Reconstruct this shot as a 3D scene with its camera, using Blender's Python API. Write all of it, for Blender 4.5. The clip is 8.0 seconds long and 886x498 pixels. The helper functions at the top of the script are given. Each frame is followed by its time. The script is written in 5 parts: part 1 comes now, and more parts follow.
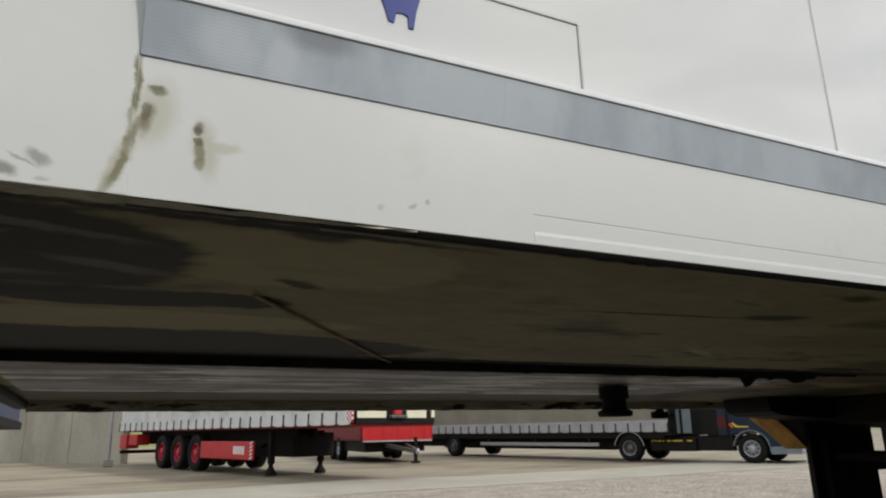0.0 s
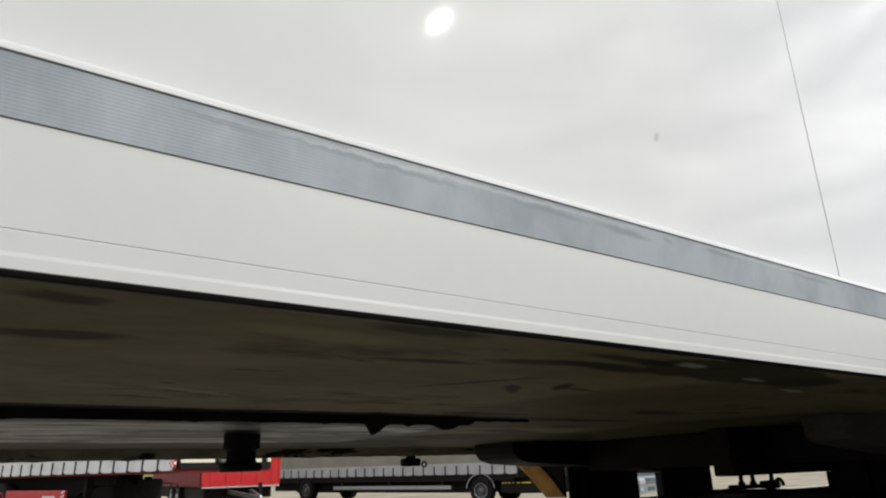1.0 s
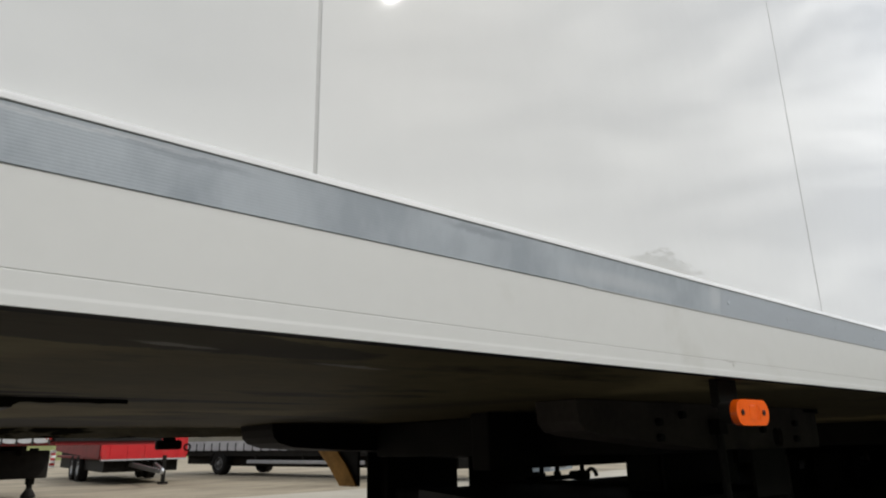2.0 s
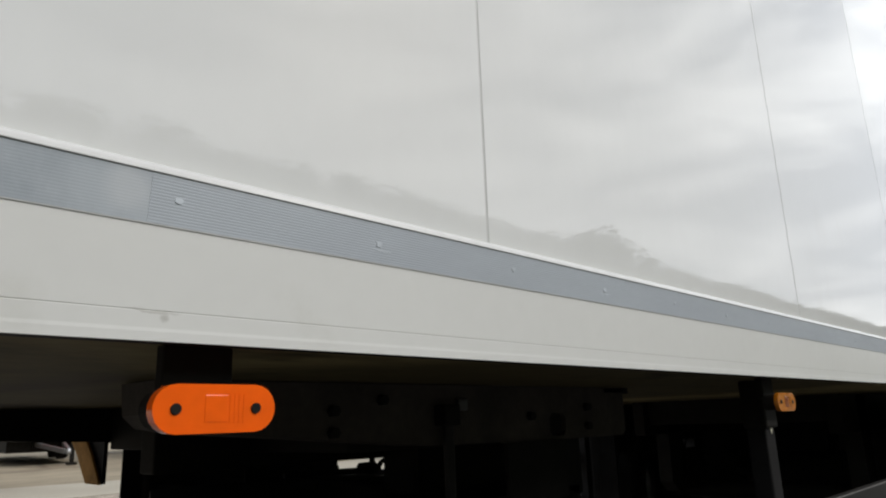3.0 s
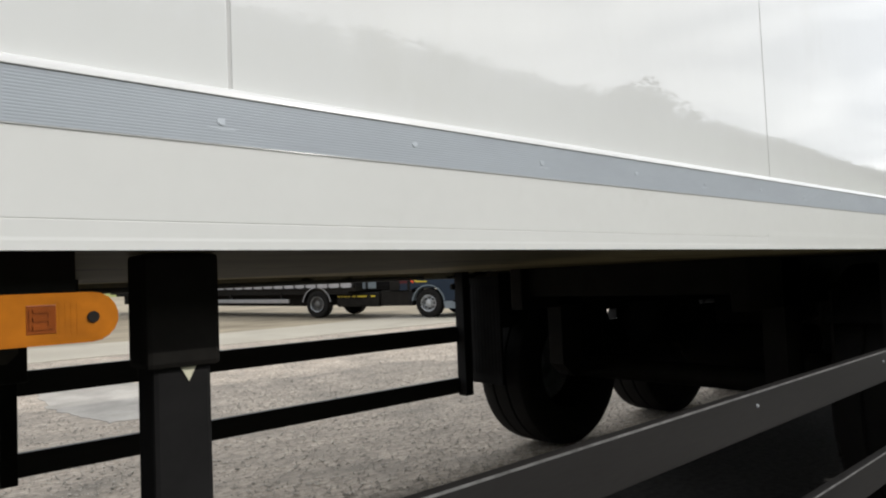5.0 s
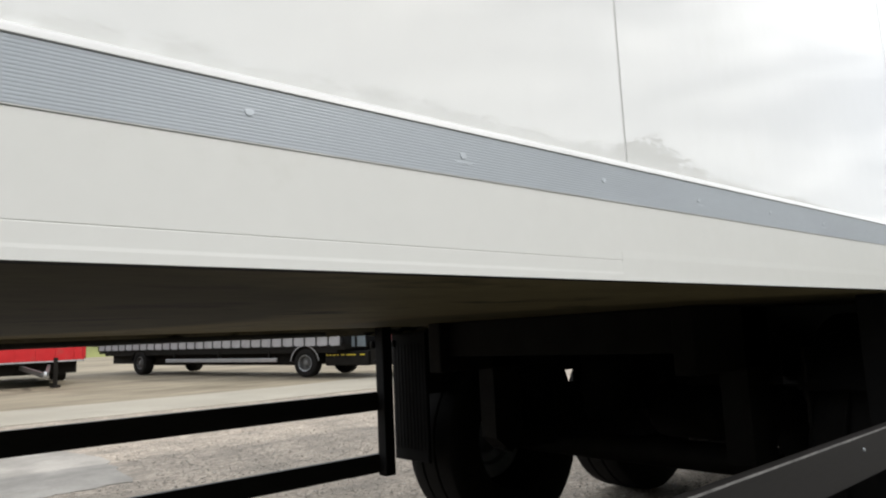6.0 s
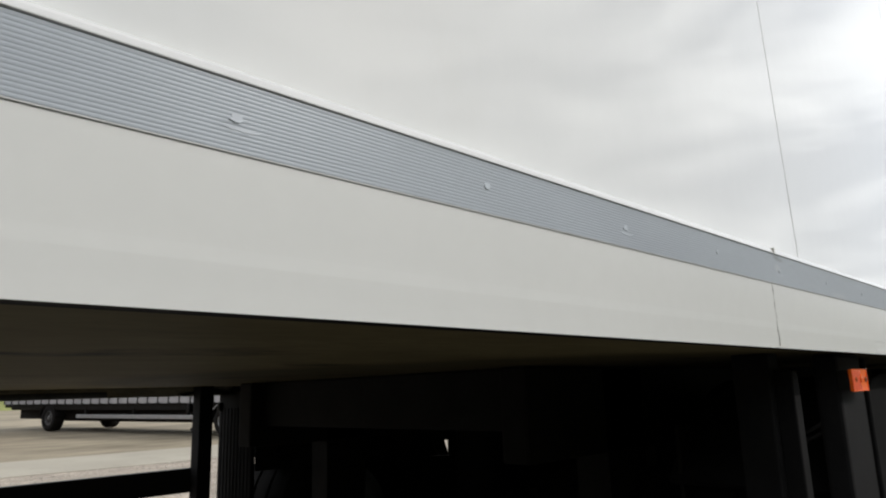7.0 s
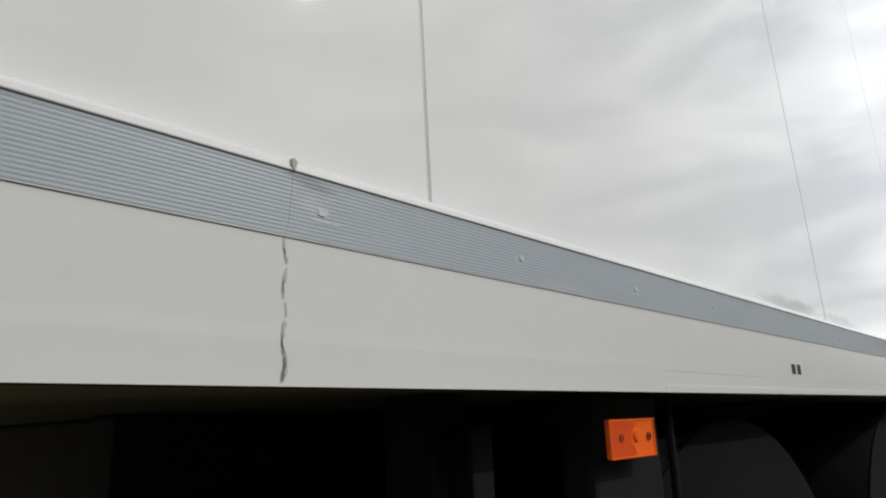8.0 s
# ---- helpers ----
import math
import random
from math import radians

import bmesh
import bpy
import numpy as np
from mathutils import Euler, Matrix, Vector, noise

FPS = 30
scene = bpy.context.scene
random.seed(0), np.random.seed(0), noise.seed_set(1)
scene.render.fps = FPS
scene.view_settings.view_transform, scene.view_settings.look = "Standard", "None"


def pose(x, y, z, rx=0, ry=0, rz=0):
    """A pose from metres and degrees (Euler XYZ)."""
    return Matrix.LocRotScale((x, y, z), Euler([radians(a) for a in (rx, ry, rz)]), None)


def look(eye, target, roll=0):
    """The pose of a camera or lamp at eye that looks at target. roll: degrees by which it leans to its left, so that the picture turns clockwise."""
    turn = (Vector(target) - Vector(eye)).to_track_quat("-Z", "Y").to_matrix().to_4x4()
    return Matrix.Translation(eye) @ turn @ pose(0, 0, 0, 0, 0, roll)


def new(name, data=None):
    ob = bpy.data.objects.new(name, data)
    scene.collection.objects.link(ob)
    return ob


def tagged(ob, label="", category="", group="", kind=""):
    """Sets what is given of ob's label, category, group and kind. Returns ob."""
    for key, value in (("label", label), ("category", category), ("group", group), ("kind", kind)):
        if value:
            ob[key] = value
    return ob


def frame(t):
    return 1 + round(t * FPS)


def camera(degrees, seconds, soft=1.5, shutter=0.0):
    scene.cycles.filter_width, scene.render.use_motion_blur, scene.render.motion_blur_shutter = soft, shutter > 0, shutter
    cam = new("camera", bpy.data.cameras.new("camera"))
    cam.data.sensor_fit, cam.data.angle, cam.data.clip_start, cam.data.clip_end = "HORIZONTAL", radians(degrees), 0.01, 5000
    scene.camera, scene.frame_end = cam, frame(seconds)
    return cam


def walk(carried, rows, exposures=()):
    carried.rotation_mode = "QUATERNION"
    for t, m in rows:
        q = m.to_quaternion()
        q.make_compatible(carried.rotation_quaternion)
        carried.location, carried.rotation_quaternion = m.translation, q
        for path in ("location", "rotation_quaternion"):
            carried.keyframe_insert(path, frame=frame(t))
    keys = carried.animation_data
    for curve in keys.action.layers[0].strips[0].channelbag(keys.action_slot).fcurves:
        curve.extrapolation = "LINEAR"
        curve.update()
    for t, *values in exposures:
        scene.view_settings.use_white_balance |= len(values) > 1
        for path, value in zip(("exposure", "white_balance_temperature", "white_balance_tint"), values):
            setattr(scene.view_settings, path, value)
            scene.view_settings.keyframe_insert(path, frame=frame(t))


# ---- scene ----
cam = camera(65.97, 8.0, soft=2.1)
PATH = [
    (0.0, pose(-0.7586, -0.4667, 0.9936, 105.415, 1.306, -26.060)),
    (0.2, pose(-0.5972, -0.4507, 0.9955, 106.455, 1.864, -28.048)),
    (0.3, pose(-0.5176, -0.4573, 1.0040, 106.949, 2.388, -30.560)),
    (0.5, pose(-0.3297, -0.4588, 1.0255, 107.612, 2.174, -32.230)),
    (0.6, pose(-0.2622, -0.4828, 1.0208, 107.946, 2.041, -32.922)),
    (0.8, pose(-0.0898, -0.4844, 1.0136, 108.263, 2.011, -34.872)),
    (1.0, pose(0.0460, -0.4940, 1.0163, 108.367, 2.011, -36.163)),
    (1.2, pose(0.2355, -0.4900, 1.0307, 108.411, 1.743, -37.618)),
    (1.5, pose(0.4698, -0.5041, 1.0273, 107.883, 2.132, -40.202)),
    (1.7, pose(0.6511, -0.5253, 1.0326, 107.336, 1.897, -40.589)),
    (2.8, pose(1.6369, -0.5780, 1.0811, 103.801, 1.063, -44.305)),
    (3.0, pose(1.8110, -0.5861, 1.0768, 104.084, 1.821, -45.217)),
    (3.5, pose(2.2438, -0.6281, 1.1184, 103.602, 2.612, -44.930)),
    (4.0, pose(2.6551, -0.6358, 1.1165, 100.985, 2.948, -44.510)),
    (4.3, pose(2.9037, -0.6487, 1.1057, 96.643, 3.281, -44.048)),
    (4.5, pose(3.0652, -0.6492, 1.1079, 94.974, 3.354, -43.589)),
    (4.7, pose(3.2247, -0.6526, 1.1198, 92.241, 2.801, -42.395)),
    (5.8, pose(4.0645, -0.5156, 1.0832, 95.603, 2.679, -40.807)),
    (6.0, pose(4.2198, -0.5080, 1.0886, 97.363, 2.599, -40.897)),
    (6.2, pose(4.3659, -0.5031, 1.0946, 98.775, 1.022, -40.937)),
    (6.5, pose(4.5765, -0.4580, 1.0883, 100.401, 1.043, -41.841)),
    (6.8, pose(4.8103, -0.4064, 1.1047, 101.439, 1.428, -43.452)),
    (7.0, pose(4.9718, -0.3854, 1.0989, 101.855, 1.770, -45.024)),
    (7.4, pose(5.3082, -0.3647, 1.1206, 102.940, 2.427, -46.641)),
    (7.5, pose(5.3836, -0.3650, 1.1302, 103.058, 2.628, -46.851)),
    (7.7, pose(5.5578, -0.3804, 1.1343, 103.250, 2.659, -46.975)),
    (8.0, pose(5.8366, -0.3878, 1.1220, 104.401, 2.212, -47.232)),
]
walk(cam, PATH, [(0.0, 0.2), (0.5, 0.43), (1.0, 0.42), (1.5, 0.24), (3.0, 0.15), (4.0, 0.12), (4.5, 0.45), (6.0, 0.58), (6.5, 0.42), (7.0, 0.26), (7.5, 0.22), (8.0, 0.06)])

# ---- sky, sun and exposure ----
SUN_EL, SUN_AZ = radians(36.8), radians(37.3)      # azimuth from -y towards +x
sun_dir = Vector((math.sin(SUN_AZ) * math.cos(SUN_EL), -math.cos(SUN_AZ) * math.cos(SUN_EL), math.sin(SUN_EL)))
world = bpy.data.worlds.new("overcast_sky")
scene.world = world
world.use_nodes = True
wn, wl = world.node_tree.nodes, world.node_tree.links
wn.clear()
w_out = wn.new("ShaderNodeOutputWorld")
w_bg = wn.new("ShaderNodeBackground")
w_sky = wn.new("ShaderNodeTexSky")
w_sky.sky_type, w_sky.sun_disc = "NISHITA", False
w_sky.sun_elevation, w_sky.sun_rotation = SUN_EL, math.pi - SUN_AZ
w_sky.dust_density = 3.0
w_geo = wn.new("ShaderNodeTexCoord")
w_map = wn.new("ShaderNodeMapping")
w_map.inputs["Scale"].default_value = (1.6, 1.6, 4.5)
w_noise = wn.new("ShaderNodeTexNoise")
w_noise.inputs["Scale"].default_value = 2.0
w_noise.inputs["Detail"].default_value = 9.0
w_noise.inputs["Roughness"].default_value = 0.58
w_noise.inputs["Distortion"].default_value = 0.35
w_ramp = wn.new("ShaderNodeValToRGB")
w_ramp.color_ramp.elements[0].position, w_ramp.color_ramp.elements[0].color = 0.40, (5.3, 5.6, 6.1, 1)
w_ramp.color_ramp.elements[1].position, w_ramp.color_ramp.elements[1].color = 0.62, (10.5, 10.7, 10.85, 1)
w_mix = wn.new("ShaderNodeMixRGB")
w_mix.inputs["Fac"].default_value = 0.91
wl.new(w_geo.outputs["Generated"], w_map.inputs["Vector"])
wl.new(w_map.outputs["Vector"], w_noise.inputs["Vector"])
wl.new(w_noise.outputs["Fac"], w_ramp.inputs["Fac"])
wl.new(w_sky.outputs["Color"], w_mix.inputs["Color1"])
wl.new(w_ramp.outputs["Color"], w_mix.inputs["Color2"])
w_sep = wn.new("ShaderNodeSeparateXYZ")      # the cloud is thinner towards +x
w_thin = wn.new("ShaderNodeMapRange")
w_thin.inputs["From Min"].default_value, w_thin.inputs["From Max"].default_value = -1.0, 1.0
w_thin.inputs["To Min"].default_value, w_thin.inputs["To Max"].default_value = 0.82, 1.135
w_scale = wn.new("ShaderNodeVectorMath")
w_scale.operation = "SCALE"
wl.new(w_geo.outputs["Generated"], w_sep.inputs["Vector"])
wl.new(w_sep.outputs["X"], w_thin.inputs["Value"])
wl.new(w_mix.outputs["Color"], w_scale.inputs[0])
wl.new(w_thin.outputs["Result"], w_scale.inputs["Scale"])
wl.new(w_scale.outputs["Vector"], w_bg.inputs["Color"])
w_bg.inputs["Strength"].default_value = 0.137
wl.new(w_bg.outputs["Background"], w_out.inputs["Surface"])
sun_data = bpy.data.lights.new("sun", "SUN")
sun_data.energy, sun_data.angle, sun_data.color = 1.5, radians(0.6), (1.0, 0.97, 0.93)
sun = new("sun", sun_data)
sun.matrix_world = look(sun_dir * 60, (0, 0, 0))


# ---- materials ----
def material(name, base, rough=0.5, metal=0.0, vary=0.12, scale=6.0, grain=60.0, bump=0.15, depth=0.002,
             stain=None, stain_scale=2.0, stain_at=(0.55, 0.7), stretch=(1, 1, 1), coat=0.0, per_object=0.0, ior=1.5,
             spec=0.5, blots=(), warp=(9.0, 0.06), per_island=0.0, edge=(1.45, 0.40), smears=(), smear_warp=(42.0, 0.028)):
    """blots: soft-edged patches (colour, centre, radii, turn about z or y, strength) in metres, their outlines warped
    by noise; smears: small ones.
    """
    m = bpy.data.materials.new(name)
    m.use_nodes = True
    n, l = m.node_tree.nodes, m.node_tree.links
    b = n["Principled BSDF"]
    b.inputs["Roughness"].default_value, b.inputs["Metallic"].default_value = rough, metal
    b.inputs["Coat Weight"].default_value, b.inputs["Coat Roughness"].default_value = coat, 0.02
    b.inputs["IOR"].default_value = ior
    b.inputs["Specular IOR Level"].default_value = spec
    tc = n.new("ShaderNodeTexCoord")
    mp = n.new("ShaderNodeMapping")
    mp.inputs["Scale"].default_value = stretch
    l.new(tc.outputs["Object"], mp.inputs["Vector"])
    big, fine = n.new("ShaderNodeTexNoise"), n.new("ShaderNodeTexNoise")
    big.inputs["Scale"].default_value, big.inputs["Detail"].default_value = scale, 6
    fine.inputs["Scale"].default_value, fine.inputs["Detail"].default_value = grain, 4
    l.new(mp.outputs["Vector"], big.inputs["Vector"])
    l.new(mp.outputs["Vector"], fine.inputs["Vector"])
    add = n.new("ShaderNodeMath")
    add.operation = "MULTIPLY_ADD"
    add.inputs[1].default_value = 0.45
    l.new(fine.outputs["Fac"], add.inputs[0])
    l.new(big.outputs["Fac"], add.inputs[2])
    ramp = n.new("ShaderNodeMapRange")
    ramp.inputs["From Min"].default_value, ramp.inputs["From Max"].default_value = 0.45, 1.0
    ramp.inputs["To Min"].default_value, ramp.inputs["To Max"].default_value = 1 - vary, 1 + vary
    l.new(add.outputs[0], ramp.inputs["Value"])
    last = ramp.outputs["Result"]
    if per_object:
        oi = n.new("ShaderNodeObjectInfo")
        po = n.new("ShaderNodeMath")
        po.operation = "MULTIPLY_ADD"
        po.inputs[1].default_value = per_object
        l.new(oi.outputs["Random"], po.inputs[0])
        l.new(last, po.inputs[2])
        last = po.outputs[0]
    if per_island:
        gi = n.new("ShaderNodeNewGeometry")
        pi = n.new("ShaderNodeMath")
        pi.operation = "MULTIPLY_ADD"
        pi.inputs[1].default_value = per_island
        l.new(gi.outputs["Random Per Island"], pi.inputs[0])
        l.new(last, pi.inputs[2])
        last = pi.outputs[0]
    mul = n.new("ShaderNodeVectorMath")
    mul.operation = "SCALE"
    mul.inputs[0].default_value = base
    l.new(last, mul.inputs["Scale"])
    colour = mul.outputs["Vector"]
    if stain:
        st = n.new("ShaderNodeTexNoise")
        st.inputs["Scale"].default_value, st.inputs["Detail"].default_value = stain_scale, 8
        st.inputs["Roughness"].default_value = 0.62
        l.new(mp.outputs["Vector"], st.inputs["Vector"])
        sr = n.new("ShaderNodeMapRange")
        sr.inputs["From Min"].default_value, sr.inputs["From Max"].default_value = stain_at
        l.new(st.outputs["Fac"], sr.inputs["Value"])
        mx = n.new("ShaderNodeMixRGB")
        mx.inputs["Color2"].default_value = (*stain, 1)
        l.new(sr.outputs["Result"], mx.inputs["Fac"])
        l.new(colour, mx.inputs["Color1"])
        colour = mx.outputs["Color"]
    for group, bend, rim in ((blots, warp, edge), (smears, smear_warp, (1.3, 0.55))):
        if not group:
            continue
        wnz = n.new("ShaderNodeTexNoise")
        wnz.inputs["Scale"].default_value, wnz.inputs["Detail"].default_value = bend[0], 7
        wnz.inputs["Roughness"].default_value = 0.65
        l.new(mp.outputs["Vector"], wnz.inputs["Vector"])
        off = n.new("ShaderNodeVectorMath")
        off.operation = "MULTIPLY_ADD"
        off.inputs[1].default_value = (bend[1],) * 3
        off.inputs[2].default_value = (-bend[1] / 2,) * 3
        l.new(wnz.outputs["Color"], off.inputs[0])
        bent = n.new("ShaderNodeVectorMath")
        l.new(tc.outputs["Object"], bent.inputs[0])
        l.new(off.outputs[0], bent.inputs[1])
        for tint, centre, radii, turn, strength in group:
            pm = n.new("ShaderNodeMapping")
            pm.vector_type = "TEXTURE"
            pm.inputs["Location"].default_value = centre
            pm.inputs["Rotation"].default_value = turn
            pm.inputs["Scale"].default_value = radii
            l.new(bent.outputs[0], pm.inputs["Vector"])
            ln = n.new("ShaderNodeVectorMath")
            ln.operation = "LENGTH"
            l.new(pm.outputs["Vector"], ln.inputs[0])
            fr = n.new("ShaderNodeMapRange")
            fr.interpolation_type = "SMOOTHSTEP"
            fr.inputs["From Min"].default_value, fr.inputs["From Max"].default_value = rim
            fr.inputs["To Max"].default_value = strength
            l.new(ln.outputs["Value"], fr.inputs["Value"])
            bx = n.new("ShaderNodeMixRGB")
            bx.inputs["Color2"].default_value = (*tint, 1)
            l.new(fr.outputs["Result"], bx.inputs["Fac"])
            l.new(colour, bx.inputs["Color1"])
            colour = bx.outputs["Color"]
    l.new(colour, b.inputs["Base Color"])
    if bump:
        bp = n.new("ShaderNodeBump")
        bp.inputs["Strength"].default_value, bp.inputs["Distance"].default_value = bump, depth
        l.new(add.outputs[0], bp.inputs["Height"])
        l.new(bp.outputs["Normal"], b.inputs["Normal"])
    return m


GELCOAT = material("white_gelcoat", (0.705, 0.71, 0.695), 0.021, vary=0.02, scale=1.2, grain=30, bump=0.003, depth=0.001,
                   stain=(0.60, 0.59, 0.54), stain_scale=1.6, stain_at=(0.60, 0.95), stretch=(1, 1, 0.5), ior=1.6, warp=(14.0, 0.03), blots=(
                       # two broad dark patches above the bead near x 7.3 and 7.6
                       ((0.33, 0.32, 0.285), (7.28, 0, 1.319), (.17, 1, .015), (0, 0, 0), .8), ((0.38, 0.37, 0.33), (7.62, 0, 1.318), (.14, 1, .012), (0, 0, 0), .7),
                       ((0.40, 0.39, 0.36), (.786, 0, 1.445), (.004, 1, .009), (0, .5, 0), .6)))
GREEN, EARTH, PALE_DIRT = (0.20, 0.185, 0.10), (0.22, 0.185, 0.12), (0.50, 0.485, 0.385)
SKIRT = material("white_painted_rail", (0.68, 0.68, 0.655), 0.22, vary=0.03, scale=2.0, grain=40, bump=0.05, depth=0.001,
                 stain=(0.50, 0.49, 0.43), stain_scale=3.0, stain_at=(0.62, 0.95), warp=(55.0, 0.012), blots=(
                     (GREEN, (-.758, 0, 1.222), (0.0026, 1, 0.034), (0, .05, 0), .75), (GREEN, (-.766, 0, 1.166), (0.0034, 1, 0.022), (0, .35, 0), .7),
                     (PALE_DIRT, (-.745, 0, 1.212), (0.0144, 1, 0.0240), (0, .2, 0), .75), (PALE_DIRT, (-.764, 0, 1.172), (0.0058, 1, 0.0192), (0, .35, 0), .8),
                     (GREEN, (-.757, 0, 1.236), (0.0029, 1, 0.0160), (0, 0, 0), .9), (GREEN, (-.743, 0, 1.229), (0.0065, 1, 0.0032), (0, 0, 0), .95),
                     (EARTH, (-.749, 0, 1.206), (0.0043, 1, 0.0112), (0, .2, 0), .9), (GREEN, (-.757, 0, 1.194), (0.0029, 1, 0.0120), (0, .3, 0), .8),
                     (GREEN, (-.763, 0, 1.170), (0.0029, 1, 0.0160), (0, .35, 0), .85), (PALE_DIRT, (-.710, 0, 1.190), (0.0086, 1, 0.0208), (0, -.2, 0), .8),
                     (PALE_DIRT, (-.697, 0, 1.193), (0.0101, 1, 0.0040), (0, 0, 0), .7), (EARTH, (-.716, 0, 1.205), (0.0036, 1, 0.0048), (0, 0, 0), .95),
                     (GREEN, (-.714, 0, 1.188), (0.0036, 1, 0.0112), (0, 0, 0), .8), ((.30, .29, .26), (-.809, 0, 1.168), (0.0072, 1, 0.0048), (0, .4, 0), .8),
                     ((.25, .24, .21), (-.826, 0, 1.159), (0.0072, 1, 0.0040), (0, .3, 0), .85), ((.45, .44, .40), (-.805, 0, 1.155), (0.0043, 1, 0.0016), (0, 0, 0), .7),
                     ((.40, .40, .38), (-.540, 0, 1.1745), (0.0022, 1, 0.0024), (0, 0, 0), .8), ((.48, .48, .45), (-.580, 0, 1.164), (0.0029, 1, 0.0024), (0, 0, 0), .7),
                     ((.48, .47, .44), (2.05, 0, 1.1755), (0.0216, 1, 0.0016), (0, 0, 0), .7), ((.45, .44, .41), (2.06, 0, 1.171), (0.0036, 1, 0.0032), (0, 0, 0), .7)),
                 smear_warp=(150.0, 0.007), smears=(
                     ((.13, .115, .085), (-.7165, 0, 1.2030), (0.0032, 1, 0.0034), (0, 0, 0), .85), ((.15, .13, .075), (-.7150, 0, 1.1950), (0.0036, 1, 0.0030), (0, .3, 0), .85), (GREEN, (-.7130, 0, 1.1790), (0.0036, 1, 0.0060), (0, 0, 0), .6),
                     ((.14, .13, .075), (-.7500, 0, 1.2110), (0.0032, 1, 0.0075), (0, .2, 0), .8), ((.15, .14, .08), (-.7570, 0, 1.2180), (0.0020, 1, 0.0070), (0, 0, 0), .8), ((.16, .15, .09), (-.7450, 0, 1.2300), (0.0055, 1, 0.0022), (0, 0, 0), .8),
                     ((.42, .42, .40), (-.553, 0, 1.1690), (0.0050, 1, 0.0016), (0, -.5, 0), .8), ((.40, .39, .36), (-.8163, 0, 1.1650), (0.0090, 1, 0.0014), (0, .4, 0), .8)))
BEAD = material("white_plastic_bead", (0.63, 0.63, 0.62), 0.2, vary=0.04, scale=9, bump=0.05)
BAND = material("ribbed_grey_aluminium", (0.458, 0.498, 0.540), 0.40, metal=0.05, vary=0.05, scale=3.0, grain=45, bump=0.04, depth=0.0004,
                stain=(0.41, 0.442, 0.49), stain_scale=2.4, stain_at=(0.50, 0.80), stretch=(1, 1, 5), warp=(60.0, 0.010), blots=(
                    ((.30, .32, .34), (6.118, 0, 1.2925), (.022, 1, .0035), (0, .1, 0), .8), ((.60, .62, .64), (6.122, 0, 1.276), (.014, 1, .006), (0, .2, 0), .5), ((.55, .57, .59), (6.45, 0, 1.258), (.05, 1, .004), (0, 0, 0), .5)))
DULL, HAZE = (0.33, 0.36, 0.40), (0.66, 0.68, 0.70)
BAND_WORN = material("worn_pale_grey_strip", (0.495, 0.537, 0.575), 0.36, metal=0.05, vary=0.06, scale=5.0, grain=30, bump=0.04, depth=0.0004,
                     stain=(0.385, 0.425, 0.465), stain_scale=11.0, stain_at=(0.44, 0.64), stretch=(1, 1, 0.6), warp=(60.0, 0.010), blots=(
                         ((.22, .24, .26), (-.632, 0, 1.2925), (.030, 1, .012), (0, 0, 0), .75), (DULL, (.20, 0, 1.288), (.035, 1, 0.0027), (0, .04, 0), .7),
                         (DULL, (.34, 0, 1.288), (.09, 1, 0.0029), (0, .03, 0), .75), (DULL, (.56, 0, 1.286), (.055, 1, 0.0029), (0, .03, 0), .85),
                         (DULL, (.685, 0, 1.285), (.045, 1, 0.0041), (0, .05, 0), .85), (DULL, (.765, 0, 1.288), (.010, 1, 0.0027), (0, .1, 0), .6),
                         (DULL, (.88, 0, 1.290), (.035, 1, 0.0037), (0, .04, 0), .8), (DULL, (1.12, 0, 1.290), (.06, 1, 0.0041), (0, .03, 0), .7),
                         (DULL, (1.47, 0, 1.290), (.05, 1, 0.0044), (0, .02, 0), .75), (HAZE, (.45, 0, 1.2925), (.25, 1, .0022), (0, 0, 0), .6),
                         (HAZE, (-.70, 0, 1.275), (.020, 1, .02), (0, 0, 0), .5), (HAZE, (-.66, 0, 1.268), (.012, 1, .02), (0, 0, 0), .4),
                         (HAZE, (1.0, 0, 1.293), (.15, 1, .002), (0, 0, 0), .6), (HAZE, (1.75, 0, 1.270), (.12, 1, .010), (0, 0, 0), .4), (HAZE, (2.02, 0, 1.28), (.02, 1, .02), (0, 0, 0), .5)))
SEALANT = material("grey_sealant", (0.50, 0.50, 0.485), 0.6, vary=0.15)
GRIME_SHADE, FILM, DRIED = (0.018, 0.0165, 0.0125), (0.44, 0.39, 0.19), (0.42, 0.40, 0.34)
fleck = random.Random(63)
FLECKS = tuple(((.16, .135, .08), (fleck.uniform(-.99, -.73), fleck.uniform(.05, .34), 1.15), (fleck.uniform(.015, .05), fleck.uniform(.005, .013), 1), (0, 0, fleck.uniform(-.3, .5)), fleck.uniform(.4, .75)) for k in range(9))
FLECKS += tuple((GRIME_SHADE, (fleck.uniform(-.45, 1.05), fleck.uniform(.06, .80), 1.15), (fleck.uniform(.012, .045), fleck.uniform(.004, .010), 1), (0, 0, fleck.uniform(-.4, .4)), fleck.uniform(.4, .8)) for k in range(14))
